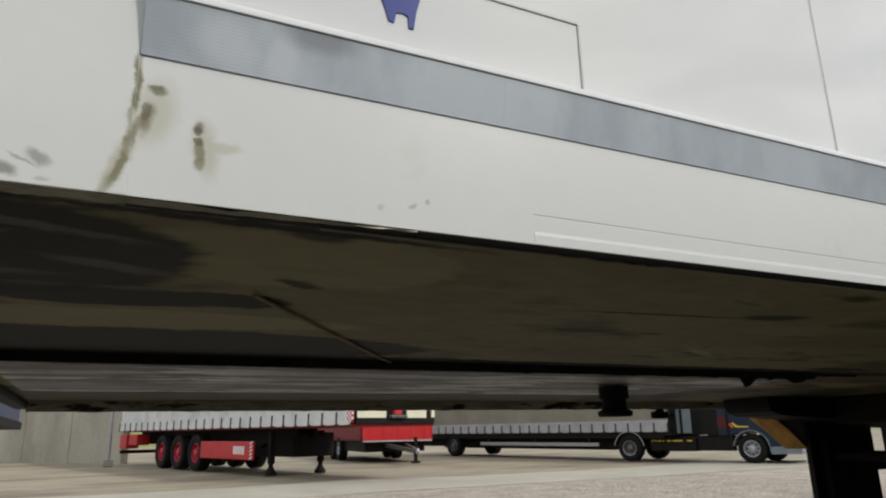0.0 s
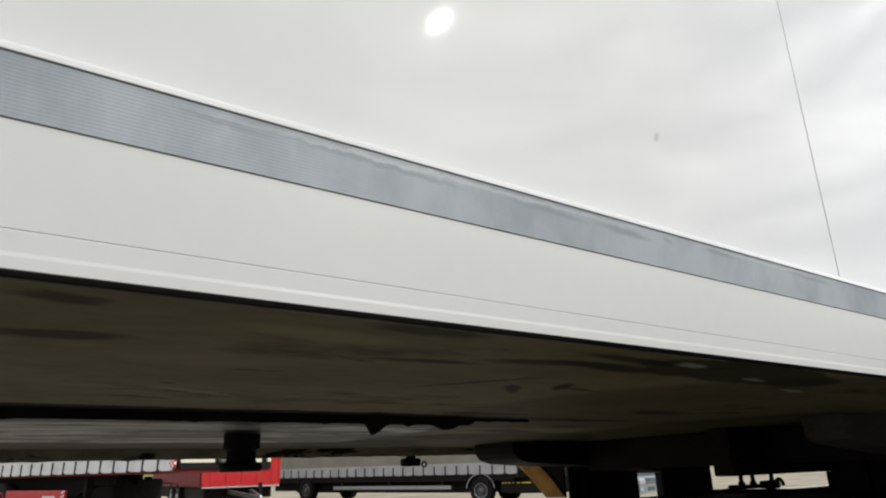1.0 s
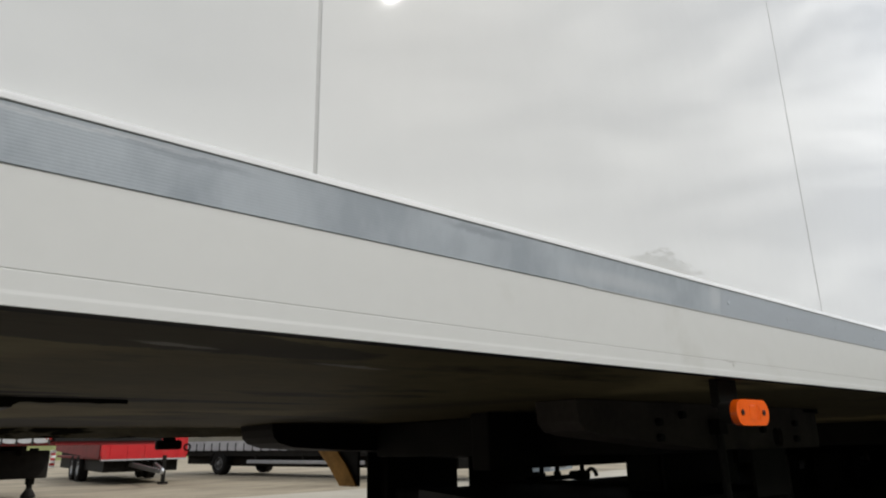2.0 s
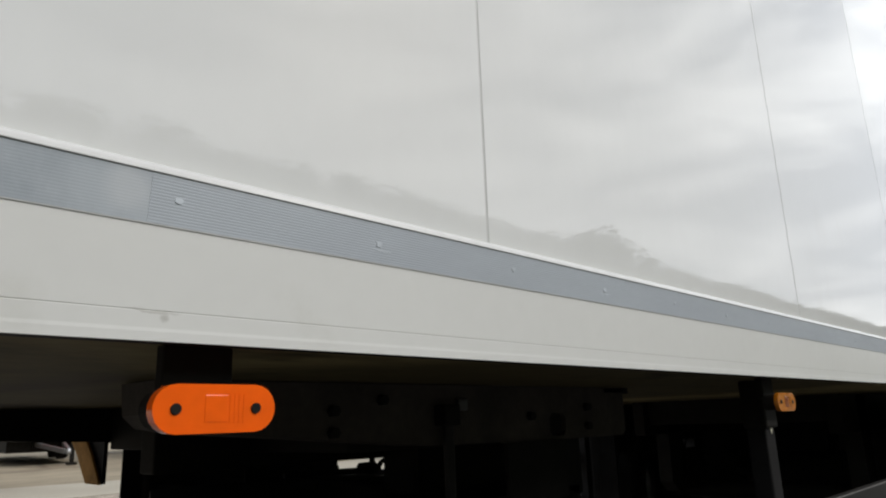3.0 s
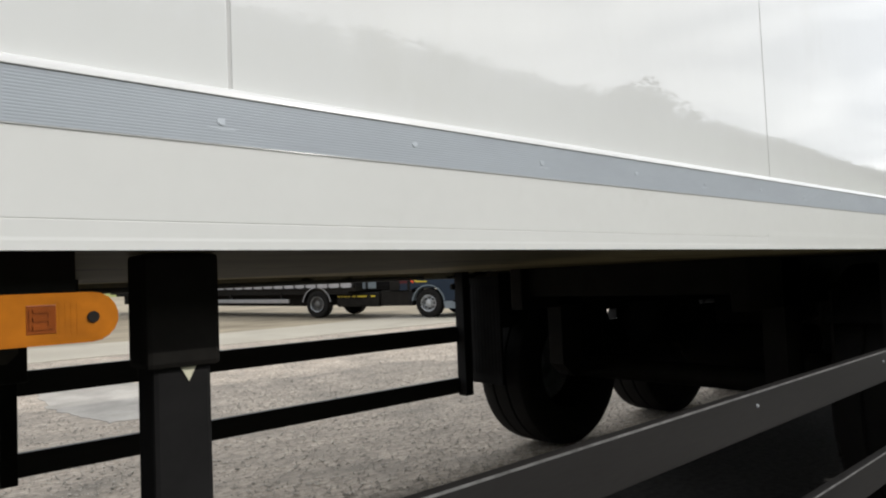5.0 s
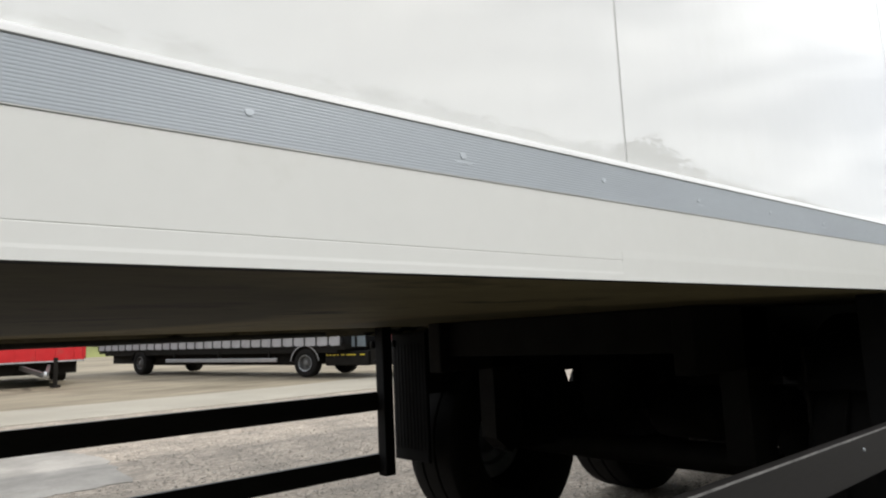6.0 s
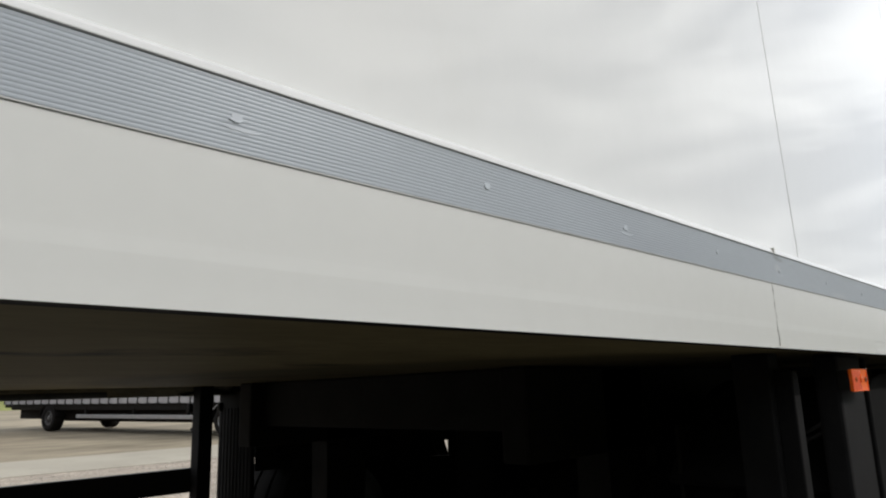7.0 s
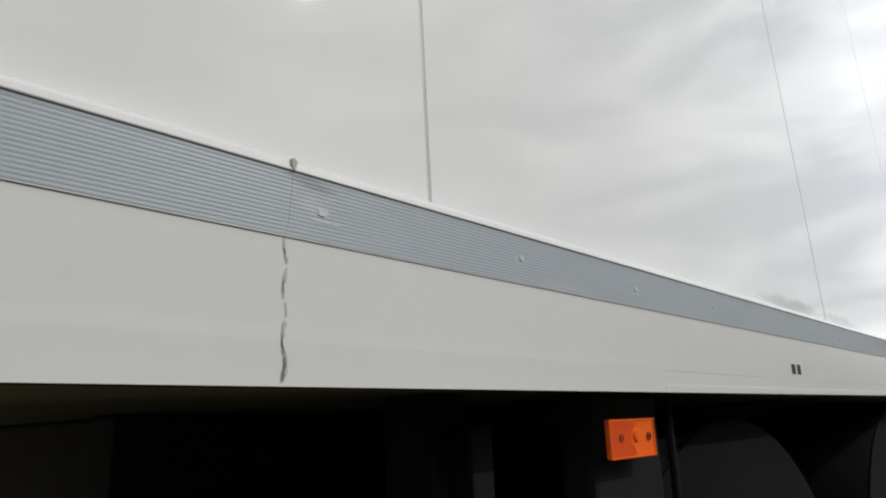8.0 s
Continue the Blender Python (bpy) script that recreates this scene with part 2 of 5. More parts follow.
UNDER = material("stained_brown_underside", (0.284, 0.235, 0.119), 0.6, vary=0.34, scale=2.6, grain=26, bump=0.10, depth=0.002, spec=0.05,
                 stain=(0.075, 0.062, 0.036), stain_scale=2.6, stain_at=(0.545, 0.66), stretch=(0.8, 1.5, 1), edge=(1.07, 0.93), warp=(13.0, 0.085), blots=(
                     (FILM, (-.60, .15, 1.15), (.16, .10, 1), (0, 0, 0), .5), (FILM, (-.78, .52, 1.15), (.36, .07, 1), (0, 0, -.05), .6),
                     (GRIME_SHADE, (-.90, .19, 1.15), (.21, .17, 1), (0, 0, 0), .90), (GRIME_SHADE, (-.73, .365, 1.15), (.17, .055, 1), (0, 0, -.1), .95),
                     (GRIME_SHADE, (-.66, .74, 1.15), (.46, .15, 1), (0, 0, 0), .92), (GRIME_SHADE, (.2, .905, 1.15), (1.6, .070, 1), (0, 0, 0), .97),
                     # the broad dark zones from here put shade under the floor into the colour
                     (GRIME_SHADE, (1.62, .60, 1.15), (.62, .62, 1), (0, 0, 0), .45), (GRIME_SHADE, (1.12, .11, 1.15), (.30, .075, 1), (0, 0, .08), .75),
                     (GRIME_SHADE, (.1, 2.1, 1.15), (1.7, .50, 1), (0, 0, 0), .75), (GRIME_SHADE, (1.9, 2.0, 1.15), (.7, .6, 1), (0, 0, 0), .7), (GRIME_SHADE, (3.5, 1.1, 1.15), (1.5, 1.4, 1), (0, 0, 0), .6), (GRIME_SHADE, (7.2, 1.3, 1.15), (1.6, 1.5, 1), (0, 0, 0), .6)),
                 smears=FLECKS + (
                     ((.20, .18, .13), (-.83, .10, 1.15), (.10, .012, 1), (0, 0, .3), .7), ((.20, .18, .13), (-.76, .22, 1.15), (.06, .018, 1), (0, 0, .4), .7), ((.16, .15, .11), (-.90, .27, 1.15), (.10, .014, 1), (0, 0, 0), .6),
                     (GRIME_SHADE, (-.66, .044, 1.15), (.20, .009, 1), (0, 0, .03), .95), (GRIME_SHADE, (-.61, .055, 1.15), (.03, .018, 1), (0, 0, 0), .8), (GRIME_SHADE, (-.58, .238, 1.15), (.035, .014, 1), (0, 0, .6), .8),
                     (GRIME_SHADE, (-.06, .256, 1.15), (.15, .008, 1), (0, 0, -.1), .8), (GRIME_SHADE, (.115, .078, 1.15), (.035, .018, 1), (0, 0, 0), .75), (GRIME_SHADE, (.135, .222, 1.15), (.06, .024, 1), (0, 0, -.2), .85),
                     (GRIME_SHADE, (.065, .41, 1.15), (.026, .010, 1), (0, 0, 0), .8), (GRIME_SHADE, (.54, .21, 1.15), (.085, .015, 1), (0, 0, -.1), .85), (GRIME_SHADE, (.44, .056, 1.15), (.07, .022, 1), (0, 0, 0), .7),
                     (GRIME_SHADE, (.70, .155, 1.15), (.10, .022, 1), (0, 0, -.2), .8), (GRIME_SHADE, (.83, .150, 1.15), (.12, .026, 1), (0, 0, .1), .85), (GRIME_SHADE, (.80, .090, 1.15), (.12, .016, 1), (0, 0, .1), .75),
                     (GRIME_SHADE, (.735, .345, 1.15), (.010, .11, 1), (0, 0, .65), .8), (GRIME_SHADE, (.85, .395, 1.15), (.014, .06, 1), (0, 0, -.75), .85), (GRIME_SHADE, (.92, .345, 1.15), (.016, .05, 1), (0, 0, -.5), .85),
                     (GRIME_SHADE, (.98, .36, 1.15), (.09, .010, 1), (0, 0, .2), .7), (GRIME_SHADE, (.31, .69, 1.15), (.06, .010, 1), (0, 0, .2), .7), (GRIME_SHADE, (1.12, .80, 1.15), (.14, .030, 1), (0, 0, 0), .95),
                     (FILM, (.38, .60, 1.15), (.09, .014, 1), (0, 0, .5), .7), (FILM, (.36, .12, 1.15), (.10, .03, 1), (0, 0, .1), .5), ((.36, .29, .17), (.30, .31, 1.15), (.10, .045, 1), (0, 0, 0), .6),
                     (DRIED, (.925, .088, 1.15), (.038, .014, 1), (0, 0, .1), .95), (DRIED, (1.185, .146, 1.15), (.045, .009, 1), (0, 0, .15), .85), (DRIED, (1.44, .215, 1.15), (.06, .010, 1), (0, 0, .15), .8)))
PLATE = material("greasy_grey_steel", (0.51, 0.49, 0.455), 0.45, metal=0.0, vary=0.85, scale=3.8, grain=30, bump=0.18, spec=0.10,
                 stain=(0.045, 0.04, 0.033), stain_scale=3.2, stain_at=(0.48, 0.525), stretch=(1.1, 4.0, 1), warp=(9.0, 0.10), blots=(
                     (GRIME_SHADE, (.1, .955, 1.13), (1.6, .030, 1), (0, 0, 0), .9), (GRIME_SHADE, (1.15, 1.45, 1.13), (.22, .25, 1), (0, 0, .3), .7),
                     (GRIME_SHADE, (-.7, 1.45, 1.13), (.4, .12, 1), (0, 0, 0), .7)),
                 smears=(
                     ((.62, .61, .58), (.92, 1.10, 1.13), (.16, .05, 1), (0, 0, .1), .8), ((.62, .61, .58), (1.13, 1.14, 1.13), (.07, .05, 1), (0, 0, .2), .9), ((.56, .54, .51), (-.2, 1.08, 1.13), (.5, .03, 1), (0, 0, .02), .6),
                     ((.56, .54, .51), (.45, 1.08, 1.13), (.3, .03, 1), (0, 0, -.03), .7), (GRIME_SHADE, (.60, 1.30, 1.13), (.20, .022, 1), (0, 0, .1), .9), (GRIME_SHADE, (.50, 1.22, 1.13), (.12, .016, 1), (0, 0, -.2), .85),
                     (GRIME_SHADE, (.30, 1.52, 1.13), (.30, .030, 1), (0, 0, .05), .85), (GRIME_SHADE, (.80, 1.40, 1.13), (.25, .030, 1), (0, 0, .3), .8)))
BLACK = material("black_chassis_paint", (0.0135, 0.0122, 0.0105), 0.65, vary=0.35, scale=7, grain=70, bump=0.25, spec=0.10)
FRAME = material("dusty_black_frame", (0.062, 0.053, 0.045), 0.7, vary=0.30, scale=5, grain=60, bump=0.2, spec=0.15, stain=(0.03, 0.027, 0.024), stain_scale=4.0, stain_at=(0.5, 0.7))
PLASTIC = material("black_plastic", (0.012, 0.0115, 0.0115), 0.65, vary=0.3, scale=9, bump=0.1, spec=0.10)
RUBBER = material("tyre_rubber", (0.012, 0.0112, 0.0105), 0.85, vary=0.3, scale=12, grain=120, bump=0.3, spec=0.15)
DARK_ALU = material("dull_dark_aluminium", (0.0215, 0.0200, 0.0190), 0.5, metal=0.1, vary=0.30, scale=3, grain=60, bump=0.08, stretch=(0.4, 1, 3), spec=0.2)
DULL_STEEL = material("dull_grey_steel", (0.10, 0.10, 0.098), 0.55, metal=0.2, vary=0.25, scale=10, bump=0.1, spec=0.2)
GALV = material("galvanised_steel", (0.42, 0.43, 0.44), 0.45, metal=0.7, vary=0.2, scale=10, bump=0.1)
RUST = material("rusty_brown_steel", (0.36, 0.19, 0.05), 0.8, vary=0.4, scale=12, grain=80, bump=0.3, spec=0.15)
AMBER = material("amber_lens", (0.92, 0.118, 0.003), 0.20, vary=0.06, scale=30, bump=0.05, coat=0.4)
AMBER_DULL = material("faded_amber_lens", (0.40, 0.125, 0.006), 0.26, vary=0.2, scale=30, bump=0.08, coat=0.3)
AMBER_BRIGHT = material("bright_amber_lens", (1.0, 0.135, 0.002), 0.2, vary=0.05, scale=40, bump=0.05, coat=0.3)
AMBER_MID = material("mid_amber_prisms", (0.72, 0.068, 0.002), 0.3, vary=0.1, scale=60, grain=200, bump=0.3, depth=0.001)
AMBER_DEEP = material("deep_amber_reflector", (0.22, 0.05, 0.006), 0.3, vary=0.15, scale=60)
GRAVEL = material("grey_gravel", (0.375, 0.322, 0.265), 0.95, vary=0.55, scale=16, grain=150, bump=0.8, depth=0.008, spec=0.2,
                  stain=(0.225, 0.20, 0.168), stain_scale=1.6, stain_at=(0.42, 0.70), stretch=(1, 1.6, 1))
DARK_LANE = material("dark_lane_ground", (0.055, 0.053, 0.050), 0.95, vary=0.35, scale=30, grain=140, bump=0.6, depth=0.006, spec=0.15)
STONE = material("gravel_stones", (0.25, 0.228, 0.198), 0.9, vary=0.30, scale=18, grain=90, bump=0.3, spec=0.2, per_island=0.95)
SAND = material("tan_hardcore", (0.275, 0.236, 0.172), 0.95, vary=0.20, scale=0.8, grain=14, bump=0.5, depth=0.01, spec=0.2,
                stain=(0.165, 0.14, 0.10), stain_scale=0.25, stain_at=(0.46, 0.66), stretch=(1, 1.8, 1))
PALE = material("pale_concrete", (0.345, 0.318, 0.262), 0.9, vary=0.16, scale=1.2, grain=20, bump=0.3, spec=0.2,
                stain=(0.29, 0.265, 0.215), stain_scale=0.6, stain_at=(0.48, 0.70))
SLAB = material("smooth_grey_concrete", (0.345, 0.322, 0.288), 0.88, vary=0.20, scale=2.0, grain=30, bump=0.2, spec=0.2,
                stain=(0.235, 0.22, 0.195), stain_scale=1.2, stain_at=(0.45, 0.65))
WALL = material("concrete_wall", (0.40, 0.375, 0.315), 0.9, vary=0.18, scale=0.6, grain=8, bump=0.2, spec=0.2,
                stain=(0.26, 0.24, 0.20), stain_scale=0.35, stain_at=(0.48, 0.70), stretch=(1, 1, .6))
CURTAIN = material("white_tarpaulin", (0.62, 0.62, 0.61), 0.55, vary=0.10, scale=1.5, grain=10, bump=0.3, depth=0.01, spec=0.25, stain=(0.42, 0.42, 0.41), stain_scale=2.2, stain_at=(0.52, 0.75))
CURTAIN_GREY = material("grey_beige_tarpaulin", (0.235, 0.217, 0.168), 0.6, vary=0.14, scale=1.2, bump=0.2, depth=0.01, spec=0.2)
VALANCE = material("light_grey_tarpaulin_hem", (0.36, 0.352, 0.358), 0.6, vary=0.2, scale=3, bump=0.2, depth=0.01, spec=0.2)
RED = material("red_paint", (0.50, 0.020, 0.024), 0.45, vary=0.18, scale=3, bump=0.05, spec=0.3, stain=(0.30, 0.05, 0.045), stain_scale=3.0, stain_at=(0.5, 0.75))
# darker red that puts the shade on the drop sides into the colour
DARK_SHADED_RED = material("dark_shaded_red", (0.17, 0.012, 0.014), 0.6, vary=0.3, scale=3, bump=0.05, spec=0.2)
BLUE = material("dark_blue_paint", (0.014, 0.030, 0.065), 0.4, vary=0.15, scale=3, bump=0.03, spec=0.3)
CAB_BLUE = material("dark_blue_cab_paint", (0.007, 0.017, 0.034), 0.4, vary=0.2, scale=3, bump=0.03, spec=0.3)
CAB_GREY = material("blue_grey_plastic", (0.165, 0.195, 0.215), 0.5, vary=0.15, scale=4, bump=0.05, spec=0.3)
LOGO_BLUE = material("blue_vinyl", (0.012, 0.032, 0.24), 0.45, vary=0.04, bump=0.0, spec=0.25)
WHITE_PAINT = material("white_paint", (0.78, 0.78, 0.77), 0.4, vary=0.05, bump=0.03)
CREAM = material("cream_painted_board", (0.66, 0.63, 0.48), 0.5, vary=0.08, bump=0.05)
YELLOW = material("yellow_marking", (0.65, 0.50, 0.03), 0.5, vary=0.1, bump=0.02)
INK = material("black_ink", (0.03, 0.03, 0.03), 0.6, vary=0.1, bump=0.0)
MARK = material("pale_chalk_mark", (0.49, 0.53, 0.57), 0.45, vary=0.2, scale=40, bump=0.05)
GLASS_DARK = material("dark_window_glass", (0.02, 0.025, 0.03), 0.05, vary=0.05, bump=0.0)
SEAM_HIGHLIGHT = material("seam_highlight", (0.27, 0.23, 0.13), 0.9, vary=0.4, scale=14, bump=0.2, spec=0.05)
RIM_RED = material("faded_red_rim", (0.40, 0.035, 0.060), 0.5, vary=0.3, scale=8, bump=0.1, spec=0.3)
EDGE_HIGHLIGHT = material("rail_edge_highlight", (0.20, 0.195, 0.19), 0.4, metal=0.2, vary=0.5, scale=25, grain=160, bump=0.1, stretch=(1, 1, 1))
TYRE_DARK = material("dark_tyre_face", (0.0055, 0.0052, 0.0047), 0.9, vary=0.35, scale=6, grain=50, bump=0.2, spec=0.1)
RIM_DARK = material("grimy_steel_rim", (0.13, 0.13, 0.128), 0.5, metal=0.3, vary=0.3, scale=8, bump=0.1)
MAROON = material("dull_maroon_paint", (0.075, 0.014, 0.016), 0.5, vary=0.2, scale=3, bump=0.03, spec=0.2)
CRUST = material("pale_caked_dirt", (0.52, 0.47, 0.34), 0.95, vary=0.35, scale=22, grain=140, bump=0.7, depth=0.003, spec=0.1, stain=(0.12, 0.105, 0.07), stain_scale=24.0, stain_at=(0.58, 0.70))
DUSTY_RAIL = material("dusty_rail_edge", (0.36, 0.32, 0.235), 0.9, vary=0.5, scale=9, grain=60, bump=0.4, depth=0.002, spec=0.1, stain=(0.04, 0.036, 0.027), stain_scale=7.0, stain_at=(0.54, 0.60), stretch=(0.6, 1, 3))
LEAF = material("woodland_leaves", (0.065, 0.085, 0.030), 0.8, vary=0.5, scale=0.3, grain=3, bump=0.2)
GRASS = material("grass_bank", (0.16, 0.17, 0.05), 0.95, vary=0.35, scale=0.25, grain=5, bump=0.4, depth=0.03)


# ---- mesh helpers ----
def thing(name, label, category, m=None, group="", kind=""):
    ob = new(name)
    ob.empty_display_size = 0.2
    if m is not None:
        ob.matrix_world = m
    return tagged(ob, label, category, group, kind)


def finish(name, bm, mat, smooth=False):
    bmesh.ops.recalc_face_normals(bm, faces=bm.faces[:])
    me = bpy.data.meshes.new(name)
    bm.to_mesh(me)
    bm.free()
    me.materials.append(mat)
    if smooth:
        me.polygons.foreach_set("use_smooth", [True] * len(me.polygons))
        me.set_sharp_from_angle(angle=radians(38))
    return me


def part(name, bm, mat, parent, label="", smooth=False):
    ob = new(name, finish(name, bm, mat, smooth))
    ob.parent = parent
    return tagged(ob, label)


def single(name, bm, mat, label, category, kind="", group="", smooth=False):
    return tagged(new(name, finish(name, bm, mat, smooth)), label, category, group, kind)


def box(x0, x1, y0, y1, z0, z1, bevel=0.0, bm=None):
    bm = bm or bmesh.new()
    made = bmesh.ops.create_cube(bm, size=1)["verts"]
    for v in made:
        v.co = Vector(((x0 + x1) / 2 + v.co.x * (x1 - x0), (y0 + y1) / 2 + v.co.y * (y1 - y0), (z0 + z1) / 2 + v.co.z * (z1 - z0)))
    if bevel:
        edges = {e for v in made for e in v.link_edges}
        bmesh.ops.bevel(bm, geom=list(edges), offset=bevel, segments=2, affect="EDGES", profile=0.6)
    return bm


def sweep(profile, x0, x1, bm=None, cuts=1, closed=True):
    """A closed (y, z) outline drawn out along x."""
    bm = bm or bmesh.new()
    rings = [[bm.verts.new((x0 + (x1 - x0) * k / cuts, y, z)) for y, z in profile] for k in range(cuts + 1)]
    n = len(profile)
    for a, b in zip(rings, rings[1:]):
        for i in range(n if closed else n - 1):
            bm.faces.new((a[i], a[(i + 1) % n], b[(i + 1) % n], b[i]))
    if closed:
        bm.faces.new(rings[0])
        bm.faces.new(rings[-1][::-1])
    return bm


def slab(outline, y0, y1, bm=None):
    """An (x, z) outline with thickness along y."""
    bm = bm or bmesh.new()
    a = [bm.verts.new((x, y0, z)) for x, z in outline]
    b = [bm.verts.new((x, y1, z)) for x, z in outline]
    n = len(outline)
    bm.faces.new(a)
    bm.faces.new(b[::-1])
    for i in range(n):
        bm.faces.new((a[i], b[i], b[(i + 1) % n], a[(i + 1) % n]))
    return bm


def plan(outline, z0, z1, bm=None):
    """An (x, y) outline with thickness along z."""
    bm = bm or bmesh.new()
    a = [bm.verts.new((x, y, z0)) for x, y in outline]
    b = [bm.verts.new((x, y, z1)) for x, y in outline]
    n = len(outline)
    bm.faces.new(a)
    bm.faces.new(b[::-1])
    for i in range(n):
        bm.faces.new((a[i], b[i], b[(i + 1) % n], a[(i + 1) % n]))
    return bm


def rod(a, b, r, n=12, bm=None, r2=None):
    bm = bm or bmesh.new()
    a, b = Vector(a), Vector(b)
    m = Matrix.Translation((a + b) / 2) @ (b - a).to_track_quat("Z", "Y").to_matrix().to_4x4()
    bmesh.ops.create_cone(bm, cap_ends=True, segments=n, radius1=r, radius2=r if r2 is None else r2, depth=(b - a).length, matrix=m)
    return bm


def lathe(profile, n=40, centre=(0, 0, 0), bm=None):
    """Spins (radius, y) about the y axis through centre."""
    bm = bm or bmesh.new()
    cx, cy, cz = centre
    rings = []
    for r, y in profile:
        if r < 1e-6:
            rings.append([bm.verts.new((cx, cy + y, cz))])
        else:
            rings.append([bm.verts.new((cx + r * math.cos(2 * math.pi * k / n), cy + y, cz + r * math.sin(2 * math.pi * k / n))) for k in range(n)])
    for a, b in zip(rings, rings[1:]):
        for k in range(n):
            j = (k + 1) % n
            if len(a) == 1 and len(b) == 1:
                continue
            if len(a) == 1:
                bm.faces.new((a[0], b[j], b[k]))
            elif len(b) == 1:
                bm.faces.new((a[k], a[j], b[0]))
            else:
                bm.faces.new((a[k], a[j], b[j], b[k]))
    return bm


def wheel(parent, x, y, z, side, radius=0.52, width=0.385, tyre_label="", rim_mat=GALV, rim_label="", n=44, studs=True):
    """side: +1 if the outer face looks along +y, -1 along -y; y is the tyre's middle."""
    w, r = width / 2, radius
    rr = r * 0.56
    tyre = part("wheel", lathe([(rr, -w * .82), (rr + .03, -w * .95), (r * .80, -w), (r * .93, -w * .96), (r * .985, -w * .84), (r, -w * .6),
                                (r, -w * .34), (r - .012, -w * .32), (r - .012, -w * .26), (r, -w * .24), (r, w * .24), (r - .012, w * .26),
                                (r - .012, w * .32), (r, w * .34), (r, w * .6), (r * .985, w * .84), (r * .93, w * .96), (r * .80, w),
                                (rr + .03, w * .95), (rr, w * .82), (rr - .005, 0), (rr, -w * .82)], n, (x, y, z)), RUBBER, parent, tyre_label, True)
    s = side
    part("rim", lathe([(rr, s * w * .80), (rr - .02, s * w * .86), (rr - .03, s * w * .6), (rr * .86, s * w * .25), (rr * .62, s * w * .28),
                       (rr * .56, s * w * .42), (rr * .40, s * w * .44), (rr * .37, s * w * .8), (rr * .22, s * w * .88), (0, s * w * .88)], n, (x, y, z)),
         rim_mat, tyre, rim_label, True)
    if studs:
        for k in range(10):
            a = 2 * math.pi * k / 10
            part("wheel_nut", rod((x + rr * .48 * math.cos(a), y + s * w * .42, z + rr * .48 * math.sin(a)),
                                  (x + rr * .48 * math.cos(a), y + s * w * .58, z + rr * .48 * math.sin(a)), 0.016, 6), rim_mat, tyre)
    return tyre


def bar(name, a, b, wide, high, mat, parent, label=""):
    """A square bar from a to b."""
    a, b = Vector(a), Vector(b)
    bm = box(-wide / 2, wide / 2, -high / 2, high / 2, -(b - a).length / 2, (b - a).length / 2, min(wide, high) * 0.12)
    bmesh.ops.transform(bm, verts=bm.verts[:], matrix=Matrix.Translation((a + b) / 2) @ (b - a).to_track_quat("Z", "Y").to_matrix().to_4x4())
    return part(name, bm, mat, parent, label)


# ---- ground and surroundings ----
def rise(y):
    """The yard climbs gently away from the trailer."""
    return .013 * (min(max(y, 4.0), 75.0) - 4.0)


def sheet(x0, x1, y0, y1, z, nx=1, ny=1, rough=0.0, seed=0):
    bm = bmesh.new()
    grid = [[bm.verts.new((x0 + (x1 - x0) * i / nx, y0 + (y1 - y0) * j / ny,
                           z + rise(y0 + (y1 - y0) * j / ny) + (rough * noise.noise((i * 0.9 + seed, j * 0.9, seed)) if rough else 0))) for i in range(nx + 1)] for j in range(ny + 1)]
    for j in range(ny):
        for i in range(nx):
            bm.faces.new((grid[j][i], grid[j][i + 1], grid[j + 1][i + 1], grid[j + 1][i]))
    return bm


single("ground", sheet(-600, 600, -596, 604, -0.02, 4, 300), SAND, "dusty tan hardcore yard running to the horizon", "ground", "structure")
single("gravel_yard", sheet(-60, 60, 1.75, 11.35, -0.008, 60, 12, 0.006, 3), GRAVEL, "grey compacted gravel under the white box trailer", "ground", "structure")
# mostly unseen ground, darkened for shade under the trailer and less bounce light
single("dark_lane", sheet(-60, 60, -30, 1.75, -0.006, 30, 8), DARK_LANE, "dark ground added beside and under the trailer", "road", "structure")
edge_rng = random.Random(4)
def follow(bm):
    for v in bm.verts:
        v.co.z += rise(v.co.y)
    return bm


strip = bmesh.new()
ea = [(-60 + 2 * k, 11.3 + edge_rng.uniform(-.12, .12)) for k in range(61)]
eb = [(-60 + 2 * k, 14.2 + edge_rng.uniform(-.3, .3)) for k in range(61)]
ring = [[strip.verts.new((x, y, z)) for x, y in e] for e, z in ((ea, -.05), (ea, .004), (eb, .004), (eb, -.05))]
for q, r in zip(ring, ring[1:]):
    for k in range(60):
        strip.faces.new((q[k], q[k + 1], r[k + 1], r[k]))
single("pavement", follow(strip), PALE, "pale worn concrete strip across the yard", "pavement", "structure")
slab_rng = random.Random(9)
slab_edge = []
for (xa, ya), (xb, yb) in zip([(5.20, 5.62), (6.1, 5.66), (6.25, 7.3), (5.95, 8.35), (5.15, 8.4), (5.0, 6.8)], [(6.1, 5.66), (6.25, 7.3), (5.95, 8.35), (5.15, 8.4), (5.0, 6.8), (5.20, 5.62)]):
    slab_edge += [(xa + (xb - xa) * k / 12 + slab_rng.uniform(-.03, .03), ya + (yb - ya) * k / 12 + slab_rng.uniform(-.04, .04)) for k in range(12)]
single("concrete_slab", follow(plan(slab_edge, -0.05, -0.0035)), SLAB, "smooth pale grey concrete patch let into the gravel", "concrete slab")

